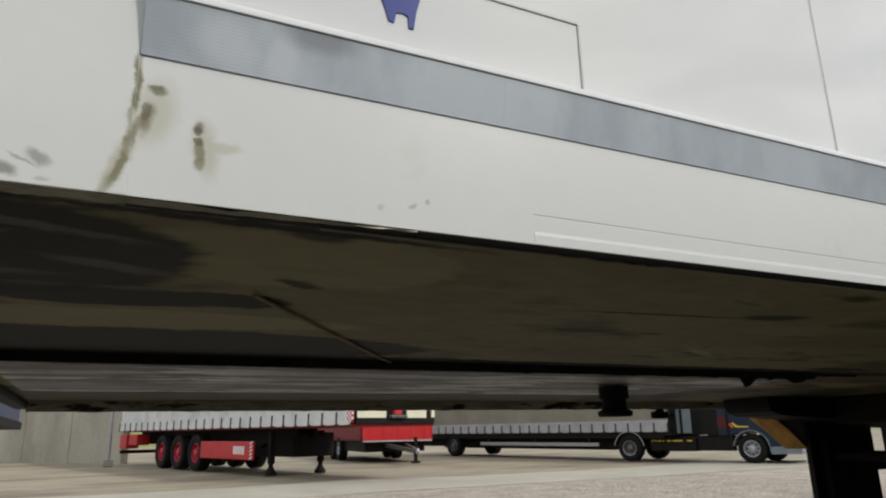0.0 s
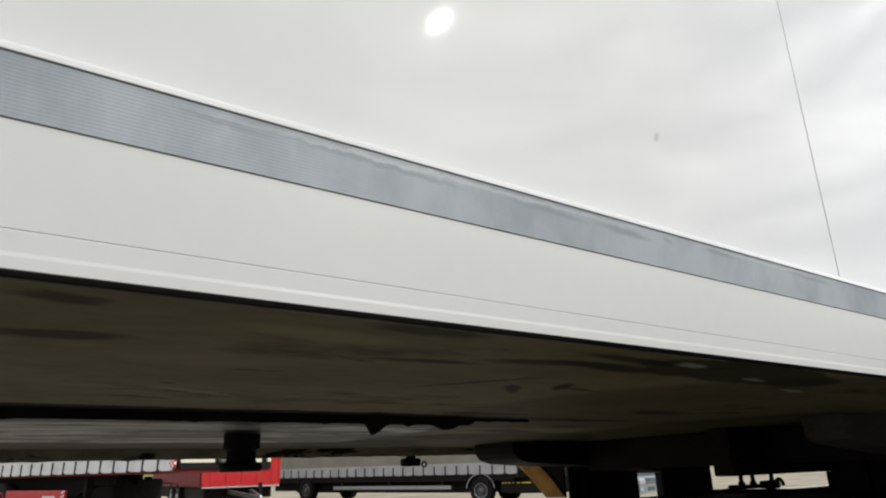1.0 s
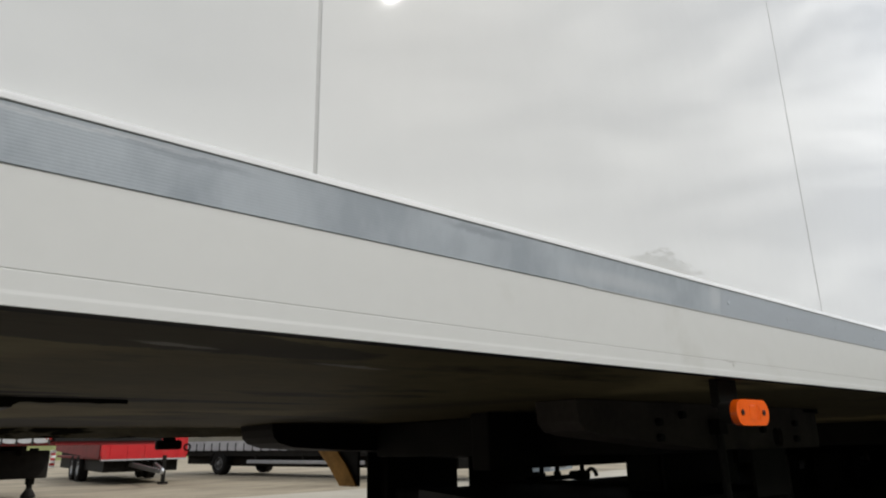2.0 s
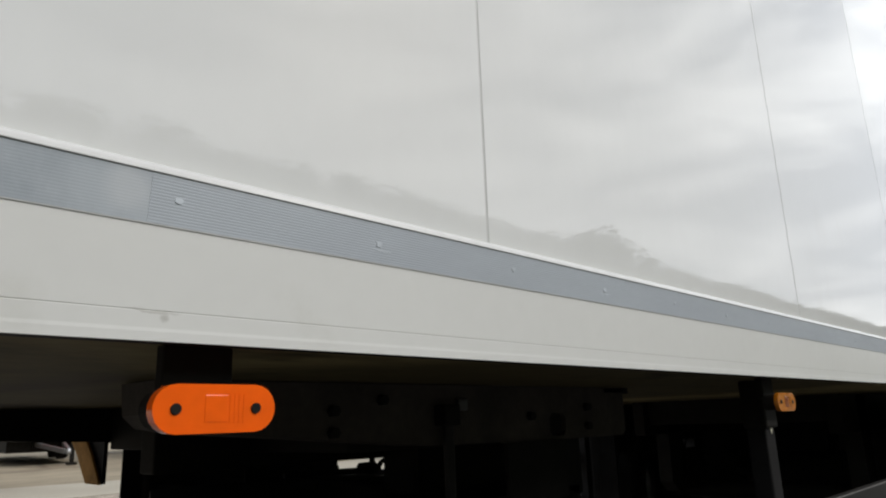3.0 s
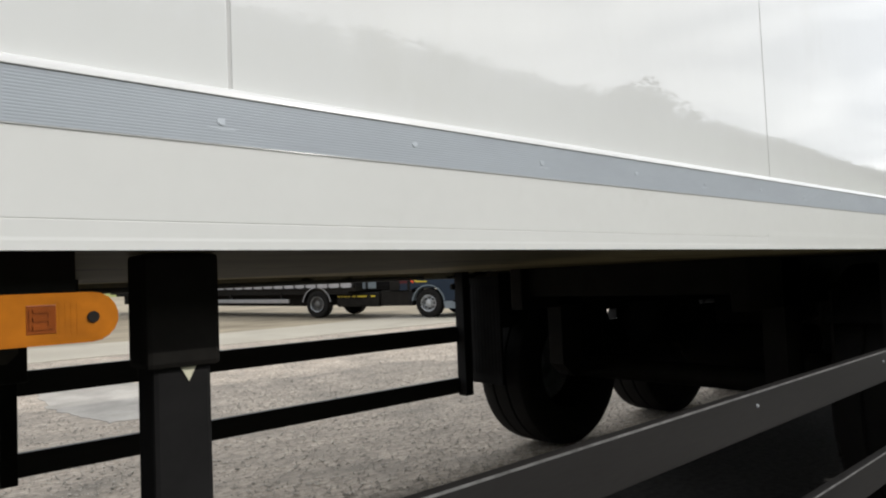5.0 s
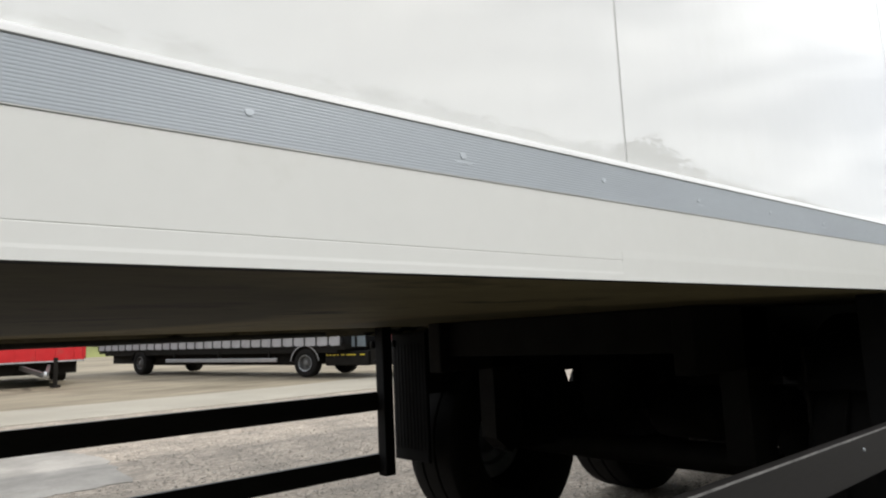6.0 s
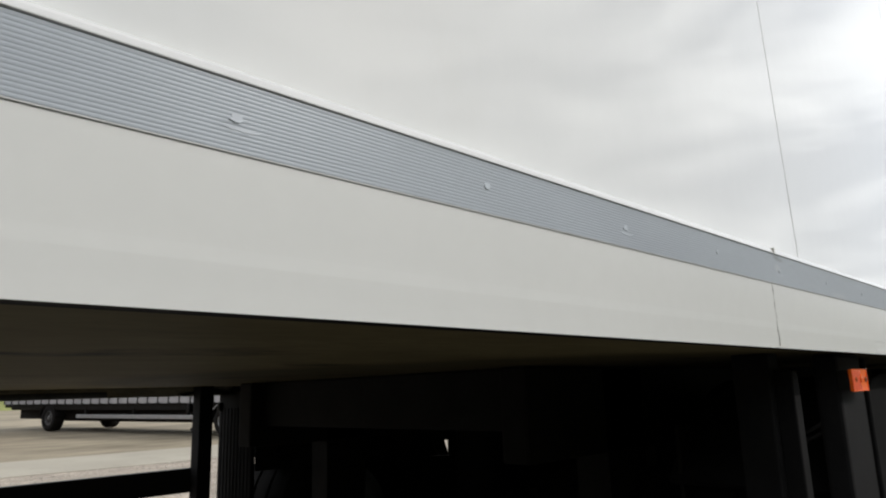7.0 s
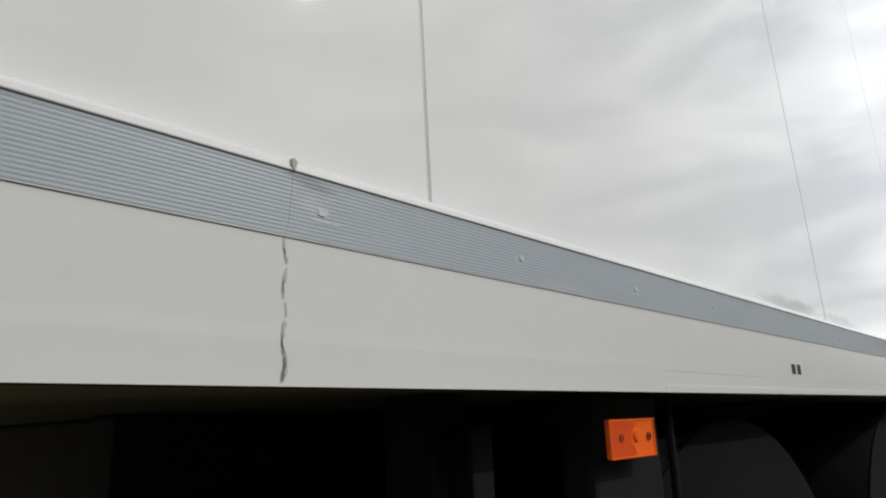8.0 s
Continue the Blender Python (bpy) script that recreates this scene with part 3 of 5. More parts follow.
# loose stones on the gravel where it is seen close under the trailer
stone_rng = random.Random(11)
sv, sf = [], []
octa = [(1, 0, 0), (-1, 0, 0), (0, 1, 0), (0, -1, 0), (0, 0, 1), (0, 0, -1)]
octf = [(0, 2, 4), (2, 1, 4), (1, 3, 4), (3, 0, 4), (2, 0, 5), (1, 2, 5), (3, 1, 5), (0, 3, 5)]
for k in range(62000):
    sx, sy = stone_rng.uniform(2.5, 11.5), 1.8 + 10.2 * stone_rng.random() ** 1.4
    if 5.0 < sx < 6.3 and 5.6 < sy < 8.5 or sy > 11.4:
        continue
    r, a, q = stone_rng.uniform(.004, .011) * (1.7 if stone_rng.random() < .10 else 1), stone_rng.uniform(0, 6.28), stone_rng.uniform(.55, 1.0)
    b0 = len(sv)
    for x, y, z in octa:
        x, y, z = x * r * stone_rng.uniform(.8, 1.3), y * r * q * stone_rng.uniform(.8, 1.2), z * r * .42
        sv.append((sx + x * math.cos(a) - y * math.sin(a), sy + x * math.sin(a) + y * math.cos(a), r * .1 + z + rise(sy)))
    sf += [tuple(b0 + i for i in f) for f in octf]
stone_mesh = bpy.data.meshes.new("gravel_stones")
stone_mesh.from_pydata(sv, [], sf)
stone_mesh.materials.append(STONE)
tagged(new("gravel_stones", stone_mesh), "loose grey chippings scattered over the yard", "gravel", kind="stuff")


def woodland(name, spots, label, seed, leaf=LEAF, clumps=34, spread=1.0):
    """Trees of many small leaf clumps: spots of (x, y, ground z, height)."""
    rng = random.Random(seed)
    v, f = [], []
    for x, y, z, h in spots:
        b0 = len(v)
        for k in range(5):
            a = 2 * math.pi * k / 5
            v.append((x + .22 * math.cos(a), y + .22 * math.sin(a), z - .5))
        v.append((x, y, z + h * .7))
        f += [(b0 + k, b0 + (k + 1) % 5, b0 + 5) for k in range(5)]
        wide = h * rng.uniform(.26, .4) * spread
        for k in range(clumps):
            u = rng.random() ** .7
            a, rad = rng.uniform(0, 6.28), wide * math.sqrt(rng.random()) * (1.05 - .6 * u) ** .7
            cx, cy, cz = x + rad * math.cos(a), y + rad * math.sin(a), z + h * (.22 + .76 * u)
            r = h * rng.uniform(.05, .10)
            b0 = len(v)
            for ox, oy, oz in octa:
                s = r * rng.uniform(.6, 1.35)
                v.append((cx + ox * s, cy + oy * s, cz + oz * s * .8))
            f += [tuple(b0 + i for i in t) for t in octf]
    me = bpy.data.meshes.new(name)
    me.from_pydata(v, [], f)
    me.materials.append(leaf)
    return tagged(new(name, me), label, "trees", kind="stuff")


hill_rng = random.Random(7)
hill = bmesh.new()
hx = [-420 + 14 * i for i in range(61)]
hy = [(-34, 0.0), (-42, 8.0), (-50, 18.0), (-57, 24.6), (-75, 25.5), (-110, 12.0), (-150, -0.5)]
hv = [[hill.verts.new((x + hill_rng.uniform(-2, 2), y + hill_rng.uniform(-1, 1), z + (hill_rng.uniform(-.4, .4) + (2.0 * math.exp(-((x - 101) / 9) ** 2) if z > 20 else 0) if z > 1 else -.1))) for x in hx] for y, z in hy]
for a, b in zip(hv, hv[1:]):
    for i in range(len(hx) - 1):
        hill.faces.new((a[i], a[i + 1], b[i + 1], b[i]))
single("hillside", hill, LEAF, "wooded green hillside behind the yard", "hill", "structure", smooth=True)
ridge = []
for i in range(1500):
    x, y = hill_rng.uniform(-120, 330), hill_rng.uniform(-62, -55)
    ridge.append((x, y, 24.6 + 1.6 * math.exp(-((x - 101) / 9) ** 2), hill_rng.uniform(1.6, 2.9) + hill_rng.uniform(.8, 2.8) * math.exp(-((x - 101) / 9) ** 2)))
for i in range(170):
    x, y = hill_rng.uniform(-90, 200), hill_rng.uniform(-52, -38)
    ridge.append((x, y, (-y - 34) * .8, hill_rng.uniform(5, 8)))
woodland("woodland", ridge, "dense dark green trees along the ridge", 21, spread=2.4)
bank = bmesh.new()
bx = [-300 + 20 * i for i in range(31)]
bv = [[bank.verts.new((x, y, z + (hill_rng.uniform(-.3, .3) if z > .5 else -.1))) for x in bx] for y, z in [(62, .6), (68, 2.0), (80, 3.6), (140, 5.0), (220, .4)]]
for a, b in zip(bv, bv[1:]):
    for i in range(len(bx) - 1):
        bank.faces.new((a[i], a[i + 1], b[i + 1], b[i]))
single("grass_bank", bank, GRASS, "low yellow-green grass bank beyond the yard", "grass bank", "structure", smooth=True)
woodland("hedge", [(hill_rng.uniform(-120, 190), hill_rng.uniform(70, 90), 1.5, hill_rng.uniform(4, 8)) for i in range(150)],
         "green hedge and trees beyond the yard", 22)


def concrete_wall():
    """Cast bays with open joints between them."""
    a, b = Vector((-16.2, 54.8)), Vector((.25, 28.5))
    way = (b - a).normalized()
    yaw = math.atan2(way.y, way.x)
    top = thing("concrete_wall", "tall pale concrete boundary wall with stained bays", "wall", Matrix.Translation((a.x, a.y, 0)) @ Matrix.Rotation(yaw, 4, "Z"), kind="structure")
    n = 9
    w = (b - a).length / n
    for k in range(n):
        part("panel", box(k * w + .015, (k + 1) * w - .015, -.15, .15, -.4, 4.9, .03), WALL, top)
    part("coping", box(-.05, (b - a).length + .05, -.2, .2, 4.9, 5.05, .02), WALL, top)


concrete_wall()
pole = thing("lamp_post", "thin grey steel post standing before the concrete wall", "post", Matrix.Translation((-.33, 26.6, .28)))
part("post", rod((0, 0, 0), (0, 0, 5.5), 0.06, 10, r2=.045), GALV, pole)
part("foot", box(-.16, .16, -.16, .16, 0, .22, .03), PALE, pole)


# ---- the white box trailer ----
X0, X1 = -1.0, 12.4          # front and rear
YF = 2.55                    # far side
ZB, ZR = 1.150, 3.95         # underside and roof
trailer = thing("box_trailer", "long white refrigerated box trailer with a grey ribbed rubbing strip", "trailer")

# side wall panels with recessed joints
joints = [-.7558] + [1.25 * k for k in range(0, 10)] + [X1]
def leaning(bm, a, b):
    """The side wall is true up to x = 5 and leans back by about a degree past x = 6.25, twisting between."""
    if b < 5.01:
        return bm
    if a < 5.6 and b > 6.0:
        for axis, cuts in ((0, [a + (b - a) * k / 24 for k in range(1, 24)]), (2, [1.30 + .05 * k for k in range(1, 14)] + [2.2, 2.6, 3.0, 3.5])):
            for c in cuts:
                co, no = [0, 0, 0], [0, 0, 0]
                co[axis], no[axis] = c, 1
                bmesh.ops.bisect_plane(bm, geom=bm.verts[:] + bm.edges[:] + bm.faces[:], plane_co=co, plane_no=no)
    for v in bm.verts:
        v.co.y += max(0, v.co.z - 1.30) * math.tan(radians(1.1)) * min(1, max(0, (v.co.x - 5.0) / 1.25))
    return bm


for a, b in zip(joints, joints[1:]):
    part("side_panel", leaning(box(a + .0021, b - .0021, 0.0, .05, 1.298, ZR, 0 if a == 5.0 else .0008), a, b), GELCOAT, trailer, smooth=a == 5.0)
for x in joints[1:-1]:
    part("joint_seal", leaning(box(x - .004, x + .004, .0006, .03, 1.30, ZR), x, x), SEALANT, trailer, "grey sealant in the panel joint")
part("far_wall", box(X0, X1, YF - .05, YF, 1.118, ZR, .004), GELCOAT, trailer)
part("front_wall", box(X0 - .05, X0, .0, YF, 1.262, ZR, .01), GELCOAT, trailer)
# black strip added so the white wall's lower edge stays dark
part("front_strip", box(X0 - .045, X0 + .004, .004, YF - .004, 1.128, 1.260, .012), BLACK, trailer, "black strip added under the front wall")
part("rear_door", box(X1, X1 + .05, .0, YF / 2 - .005, 1.14, ZR, .008), GELCOAT, trailer)
part("rear_door", box(X1, X1 + .05, YF / 2 + .005, YF, 1.14, ZR, .008), GELCOAT, trailer)
part("roof", box(X0 - .05, X1 + .05, .0, YF, ZR, ZR + .06, .01), GELCOAT, trailer)
rail_rng = random.Random(88)
part("far_rail", slab([(X0, ZB + .006), (X1, ZB + .006), (X1, 1.117)] + [(X1 - (X1 - X0) * k / 260, 1.1165 - max(0, rail_rng.gauss(-.001, .0032)) * (1 if X1 - (X1 - X0) * k / 260 < 3 else .4)) for k in range(1, 260)] + [(X0, 1.117)], YF - .066, YF - .052), DUSTY_RAIL, trailer, "dirty ragged inner edge of the far rail")
part("floor_underside", box(X0, X1, .024, YF - .05, ZB + .004, ZB + .10), UNDER, trailer, "brown stained underside of the floor")


def skirt_profile(groove, ridge=False):
    p = [(-.0015, 1.2538)]
    if groove:
        p += [(-.0015, 1.1768), (-.0010, 1.1764), (-.0010, 1.1758), (-.0015, 1.1754), (-.0015, 1.1612), (-.0018, 1.1582), (-.0018, ZB)]
    elif not ridge:
        p += [(-.0015, 1.1770), (-.0015, ZB)]
    else:
        p += [(-.0015, 1.1900), (-.00175, 1.1800), (-.0015, 1.1640), (-.0015, ZB)]
    return p + [(.0006, ZB), (.0006, 1.2538)]


for a, b, g in ((-.7568, -.44, False), (-.44, 4.97, True), (4.97, 6.67, False), (6.67, X1, True)):
    part("lower_rail", sweep(skirt_profile(g, a > 4), a, b), SKIRT, trailer, "white painted lower side rail")
part("rail_backing", box(-.7566, X1, .0012, .024, ZB + .0006, 1.26), BLACK, trailer, "black sealed edge behind the rail")
part("corner_post", box(X0, -.7568, -.0017, .010, ZB, ZR, .0006), SKIRT, trailer, "smooth white front corner post")


def strip_face(z):
    """The strip leans slightly outwards towards its bead."""
    return -.0027 - .0066 * (z - 1.2530) / .0446


def band_profile(deep):
    z0, z1, n = 1.2530, 1.2976, 16
    p = [(.02, z0), (strip_face(z0), z0)]
    step = (z1 - z0) / n
    for k in range(n):
        for f, d in ((.15, deep), (.60, deep), (.78, 0), (.92, 0)):
            z = z0 + step * (k + f)
            p.append((strip_face(z) - d, z))
    return p + [(strip_face(z1), z1), (.02, z1)]


def bead_profile():
    return [(.02, 1.2977), (-.0098, 1.2977), (-.0107, 1.2983), (-.0108, 1.2990), (-.0096, 1.3030), (-.0082, 1.3056), (-.0060, 1.3072), (.02, 1.3086)]


for a, b in ((-.757, -.46605), (-.46595, 2.0389), (2.0390, 6.10078), (6.10095, X1)):
    part("rubbing_strip", sweep(band_profile(.000025 if b < 0 else .00004 if b < 2.1 else .00011), a, b), BAND_WORN if b < 2.1 else BAND, trailer, "ribbed grey rubbing strip with rivets" if b > 2.1 else "pale worn grey rubbing strip with dark smears")
    part("bead", sweep(bead_profile(), a, b), BEAD, trailer, "white bead above the strip")
for k in range(-5, 22):
    x = 2.065 + .4785 * k
    if k < 0:
        continue
    part("rivet", lathe([(.0045, .001), (.0042, -.0001), (.0028, -.0002), (0, -.00025)], 14, (x, strip_face(1.2778) - .0001, 1.2778)), MARK, trailer)


def blotch(cx, cz, w, h, seed, y=-.0037, thick=.0006, n=18, lean=0.0):
    """A thin irregular patch on the side wall."""
    rng = random.Random(seed)
    out = []
    for k in range(n):
        a = 2 * math.pi * k / n
        r = rng.uniform(.55, 1.0)
        dx, dz = w / 2 * r * math.cos(a), h / 2 * r * math.sin(a)
        out.append((cx + dx + lean * dz, cz + dz))
    return slab(out, y, y + thick)


for k in range(21):
    x = 2.305 + .4785 * k
    part("scuff", blotch(x, 1.268, .036, .004, 300 + k, strip_face(1.268) - .00016, .0009), MARK, trailer, "chalky scuff mark")
    part("scuff", blotch(x - .004, 1.2745, .011, .010, 340 + k, strip_face(1.2770) - .0001, .003), MARK, trailer)
part("strip_lip", box(1.672, X1, -.0026, .001, 1.2519, 1.2530, .0003), BEAD, trailer, "thin white lip under the strip")

# hatch outline and plain blue emblem near the front
for a in ((-.70, -.3745, 1.3805, 1.3825), (-.3745, -.3725, 1.309, 1.3805)):
    part("hatch_frame", box(a[0], a[1], -.0012, .004, a[2], a[3]), SEALANT, trailer, "thin frame of a small hatch")
part("emblem", slab([(-.584, 1.362), (-.543, 1.362), (-.5475, 1.345), (-.5500, 1.3285), (-.5545, 1.3285), (-.5550, 1.3395), (-.5600, 1.3415), (-.5660, 1.3400), (-.5680, 1.3300), (-.5725, 1.3310), (-.5770, 1.345)], -.0012, .001), LOGO_BLUE, trailer, "plain blue vinyl emblem")

CRACK = material("dirty_crack", (0.15, 0.14, 0.12), 0.9, vary=0.4, scale=60)
JOINT_DIRT = material("grey_joint_dirt", (0.40, 0.385, 0.34), 0.9, vary=0.4, scale=60)
part("joint_dirt", blotch(6.1005, 1.3025, .006, .011, 811, -.0114, .010, 14), JOINT_DIRT, trailer, "dirt packed in the bead joint")
# crack in the rail at the rear strip joint, moss at the front joint
crk = random.Random(5)
SMEAR = material("grey_filler_smear", (0.44, 0.435, 0.41), 0.8, vary=0.3, scale=70)
for z0, z1, w in ((1.1525, 1.1760, .0050), (1.1770, 1.1930, .0038), (1.1960, 1.2060, .0020), (1.2085, 1.2300, .0034), (1.2330, 1.2525, .0026)):
    zs = [z0 + (z1 - z0) * k / 7 for k in range(8)]
    mid = [6.1008 + .0014 * math.sin(z * 190) + crk.uniform(-.0004, .0004) for z in zs]
    wid = [w * .5 * crk.uniform(.45, 1.0) * (0.4 if k in (0, 7) else 1) for k in range(8)]
    part("filler_smear", slab([(x - h, z) for x, z, h in zip(mid, zs, wid)] + [(x + h, z) for x, z, h in reversed(list(zip(mid, zs, wid)))], -.0019, .001), SMEAR, trailer, "grey filler smeared along the crack")
for z0, z1, w in ((1.1535, 1.1700, .0030), (1.1712, 1.1840, .0022), (1.2120, 1.2210, .0012), (1.2400, 1.2440, .0009)):
    zs = [z0 + (z1 - z0) * k / 5 for k in range(6)]
    mid = [6.1008 + .0014 * math.sin(z * 190) + crk.uniform(-.0005, .0005) for z in zs]
    wid = [w * .55 * crk.uniform(.3, 1.0) * (0.5 if k in (0, 5) else 1) for k in range(6)]
    part("crack", slab([(x - h, z) for x, z, h in zip(mid, zs, wid)] + [(x + h * .4, z) for x, z, h in reversed(list(zip(mid, zs, wid)))], -.0022, .001), CRACK, trailer, "dark ragged crack in the rail")
for x in (7.196, 7.203, 7.2105, 7.229, 7.2365, 7.243):
    part("stencil_mark", box(x, x + .0045, -.0026, -.001, 1.186, 1.204), INK, trailer, "small black stencilled bars")

# sheet lapped over the floor, its slanting front edge showing as a seam
sheet_rng = random.Random(31)
part("floor_sheet", plan([(-.615, .30), (-.20, .925), (1.95, .925)] + [(1.95 - 2.45 * k / 24, .19 + .072 * k / 24 + sheet_rng.uniform(-.008, .008)) for k in range(25)], 1.15392, 1.1550), UNDER, trailer, "brown stained sheet under the floor")
crust = bmesh.new()
cn, cm = 60, 10
cg = [[crust.verts.new((-.999 + .45 * i / cn, -.0012 + (.0035 + .0345 * (1 - .80 * i / cn + .16 * noise.noise((i * .35, 3.0, 1.0)))) * (j / cm) * min(1, (cn - i) / 9), 1.1492 + .0046 * (j / cm) ** 6
                        - .0022 * max(0, noise.noise((i * .21, j * .33, 2.0)) + .2) * (1 - j / cm) - .0016 * max(0, noise.noise((i * .7, j * .8, 5.0))))) for i in range(cn + 1)] for j in range(cm + 1)]
for j in range(cm):
    for i in range(cn):
        crust.faces.new((cg[j][i], cg[j][i + 1], cg[j + 1][i + 1], cg[j + 1][i]))
part("dirt_crust", crust, CRUST, trailer, "uneven crust of caked dirt behind the rail", True)

part("edge_bead", box(-.62, .9, .0225, .0248, 1.1494, 1.1530), DUSTY_RAIL, trailer, "thin dusty bead behind the rail")
# pale bar paints the highlight along the floor sheet's slanting edge
bar("floor_seam", (-.615, .30, 1.1515), (-.20, .925, 1.1515), .006, .0024, SEAM_HIGHLIGHT, trailer, "floor sheet seam with its highlight painted pale")
RAG_BLACK = material("matt_rag_black", GRIME_SHADE, 0.8, vary=0.5, scale=9, grain=60, bump=0.2, spec=0.05)
# dark ragged strip hanging from the edge of the coupling plate
rag = random.Random(41)
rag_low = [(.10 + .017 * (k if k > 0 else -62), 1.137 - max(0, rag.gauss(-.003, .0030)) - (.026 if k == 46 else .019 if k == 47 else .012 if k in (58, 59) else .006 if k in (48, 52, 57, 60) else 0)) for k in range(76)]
part("edge_rag", slab([(-.954, 1.156), (1.375, 1.156)] + [(1.375, 1.150)] + [(x, z if x < 1.18 else z + .010) for x, z in reversed(rag_low)], .918, .929), RAG_BLACK, trailer, "ragged black strip along the plate edge")
# coupling plate and king pin
part("coupling_plate", box(-.95, 1.18, .93, 1.66, 1.136, ZB + .003, .006), PLATE, trailer, "greasy grey steel coupling plate")
kp = part("king_pin", lathe([(0, 1.044), (.050, 1.044), (.054, 1.050), (.054, 1.060), (.040, 1.066), (.037, 1.072), (.037, 1.094), (.046, 1.10), (.046, 1.142), (0, 1.142)], 28), BLACK, trailer, "black greasy king pin", True)
kp.matrix_local = Matrix.Translation((.71, 1.29, 0)) @ Matrix.Rotation(radians(90), 4, "X")


# ---- landing gear frame under the front ----
def landing_leg(x, y):
    leg = part("landing_leg", box(x, x + .143, y, y + .14, .30, 1.10, .012), BLACK, trailer, "black telescopic landing leg")
    part("inner_leg", box(x + .02, x + .12, y + .02, y + .12, .06, .40, .008), BLACK, leg)
    part("foot", box(x - .08, x + .22, y - .06, y + .20, .0, .06, .015), BLACK, leg)


landing_leg(3.13, .83)
landing_leg(2.977, 2.206)
part("frame_box", slab([(2.262, 1.152), (2.266, 1.100), (2.288, 1.079), (2.342, 1.069), (2.87, 1.0245), (3.10, 1.0225), (3.10, 1.152)], .49, .62), FRAME, trailer, "dusty black steel frame box with bolts")


def holed_plate(x0, x1, z0, z1, hx0, hx1, hz0, hz1, y0, y1, r=.012):
    """An upright plate with one rounded hole, its outline joined to the hole by a hair-thin cut."""
    mid = (hx0 + hx1) / 2
    low = [(hx0 + r, hz0), (hx0, hz0 + r), (hx0, hz1 - r), (hx0 + r, hz1), (hx1 - r, hz1), (hx1, hz1 - r), (hx1, hz0 + r), (hx1 - r, hz0)]
    return slab([(x0, z0), (mid - .0002, z0), (mid - .0002, hz0)] + low + [(mid + .0002, hz0), (mid + .0002, z0), (x1 - .014, z0), (x1, z0 + .014), (x1, z1), (x0, z1)], y0, y1)


part("frame_plate", holed_plate(3.1002, 3.652, 1.0195, 1.152, 3.283, 3.352, 1.028, 1.086, .49, .502), FRAME, trailer, "dusty black frame plate with a rounded hole")
part("mount_tab", box(2.935, 2.965, .478, .49, 1.096, 1.122, .004), DULL_STEEL, trailer, "bare metal tab on the frame")
part("frame_box", slab([(2.24, 1.152), (2.24, 1.130), (2.248, 1.102), (2.27, 1.080), (2.33, 1.062), (2.52, 1.050), (2.84, 1.037), (3.03, 1.022), (3.40, .992), (3.70, .985), (3.70, 1.152)], 1.96, 2.236), BLACK, trailer)
part("top_flange", box(3.55, 3.685, .49, .66, 1.136, 1.153, .003), BLACK, trailer)
part("cross_member", box(2.74, 3.10, .62, 1.96, 1.015, 1.152, .006), BLACK, trailer)
part("cross_member", box(2.50, 3.36, 1.03, 1.11, .976, 1.153, .006), BLACK, trailer)
# stiffeners added to block light through the frame plate's hole
part("stiffener", box(3.45, 3.718, 1.39, 1.41, 1.026, 1.153, .003), BLACK, trailer)
part("stiffener", box(3.72, 3.95, 1.39, 1.41, .998, 1.153, .003), BLACK, trailer)
part("stiffener", box(3.425, 3.70, .69, .71, .97, 1.153, .003), BLACK, trailer)
part("hanger_plate", box(3.345, 3.43, 1.04, 1.10, .34, .974, .004), BLACK, trailer)
# black box and plates added to fill out the dark frame
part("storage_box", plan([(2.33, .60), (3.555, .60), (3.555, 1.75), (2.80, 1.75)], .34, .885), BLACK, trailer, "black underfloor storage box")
part("filler_plate", box(3.108, 3.628, .80, .81, .34, 1.014), BLACK, trailer)
part("filler_plate", box(2.90, 3.47, 2.25, 2.26, .40, 1.119), BLACK, trailer)
part("filler_plate", box(3.10, 3.335, .482, .492, .88, 1.02), BLACK, trailer)
part("filler_plate", box(3.22, 3.655, 1.885, 1.895, .80, 1.05), BLACK, trailer)
part("cross_shaft", rod((3.20, .9, .84), (3.05, 2.25, .84), .03), BLACK, trailer)
gus = bmesh.new()
for x0, x1, o in ((2.812, 2.826, [(2.50, 1.118), (2.565, 1.06), (2.45, .985), (2.336, .885), (2.21, .885), (2.21, 1.118)]),):
    ga = [gus.verts.new((x0, y, z)) for y, z in o]
    gb = [gus.verts.new((x1, y, z)) for y, z in o]
    gus.faces.new(ga)
    gus.faces.new(gb[::-1])
    for i in range(len(o)):
        gus.faces.new((ga[i], gb[i], gb[(i + 1) % len(o)], ga[(i + 1) % len(o)]))
part("gusset", gus, BLACK, trailer, "black gusset plate to the far landing leg")
rust = bmesh.new()
ro = [(2.575, 1.075), (2.45, .985), (2.336, .885), (2.195, .885), (2.290, .985), (2.405, 1.075)]
ra = [rust.verts.new((2.796, y, z)) for y, z in ro]
rb = [rust.verts.new((2.806, y, z)) for y, z in ro]
rust.faces.new(ra)
rust.faces.new(rb[::-1])
for i in range(6):
    rust.faces.new((ra[i], rb[i], rb[(i + 1) % 6], ra[(i + 1) % 6]))
part("gusset_flange", rust, RUST, trailer, "rusty brown gusset flange")
for x0, x1 in ((6.455, 6.515), (6.318, 6.345)):
    part("lamp_back", box(x0, x1, 2.488, 2.515, 1.048, 1.085, .008), BLACK, trailer)
part("hinge_lug", box(6.496, 6.52, 2.49, 2.51, .895, .945, .004), BLACK, trailer)
part("hinge_lug", box(6.335, 6.355, 2.49, 2.51, .972, .984, .003), BLACK, trailer)
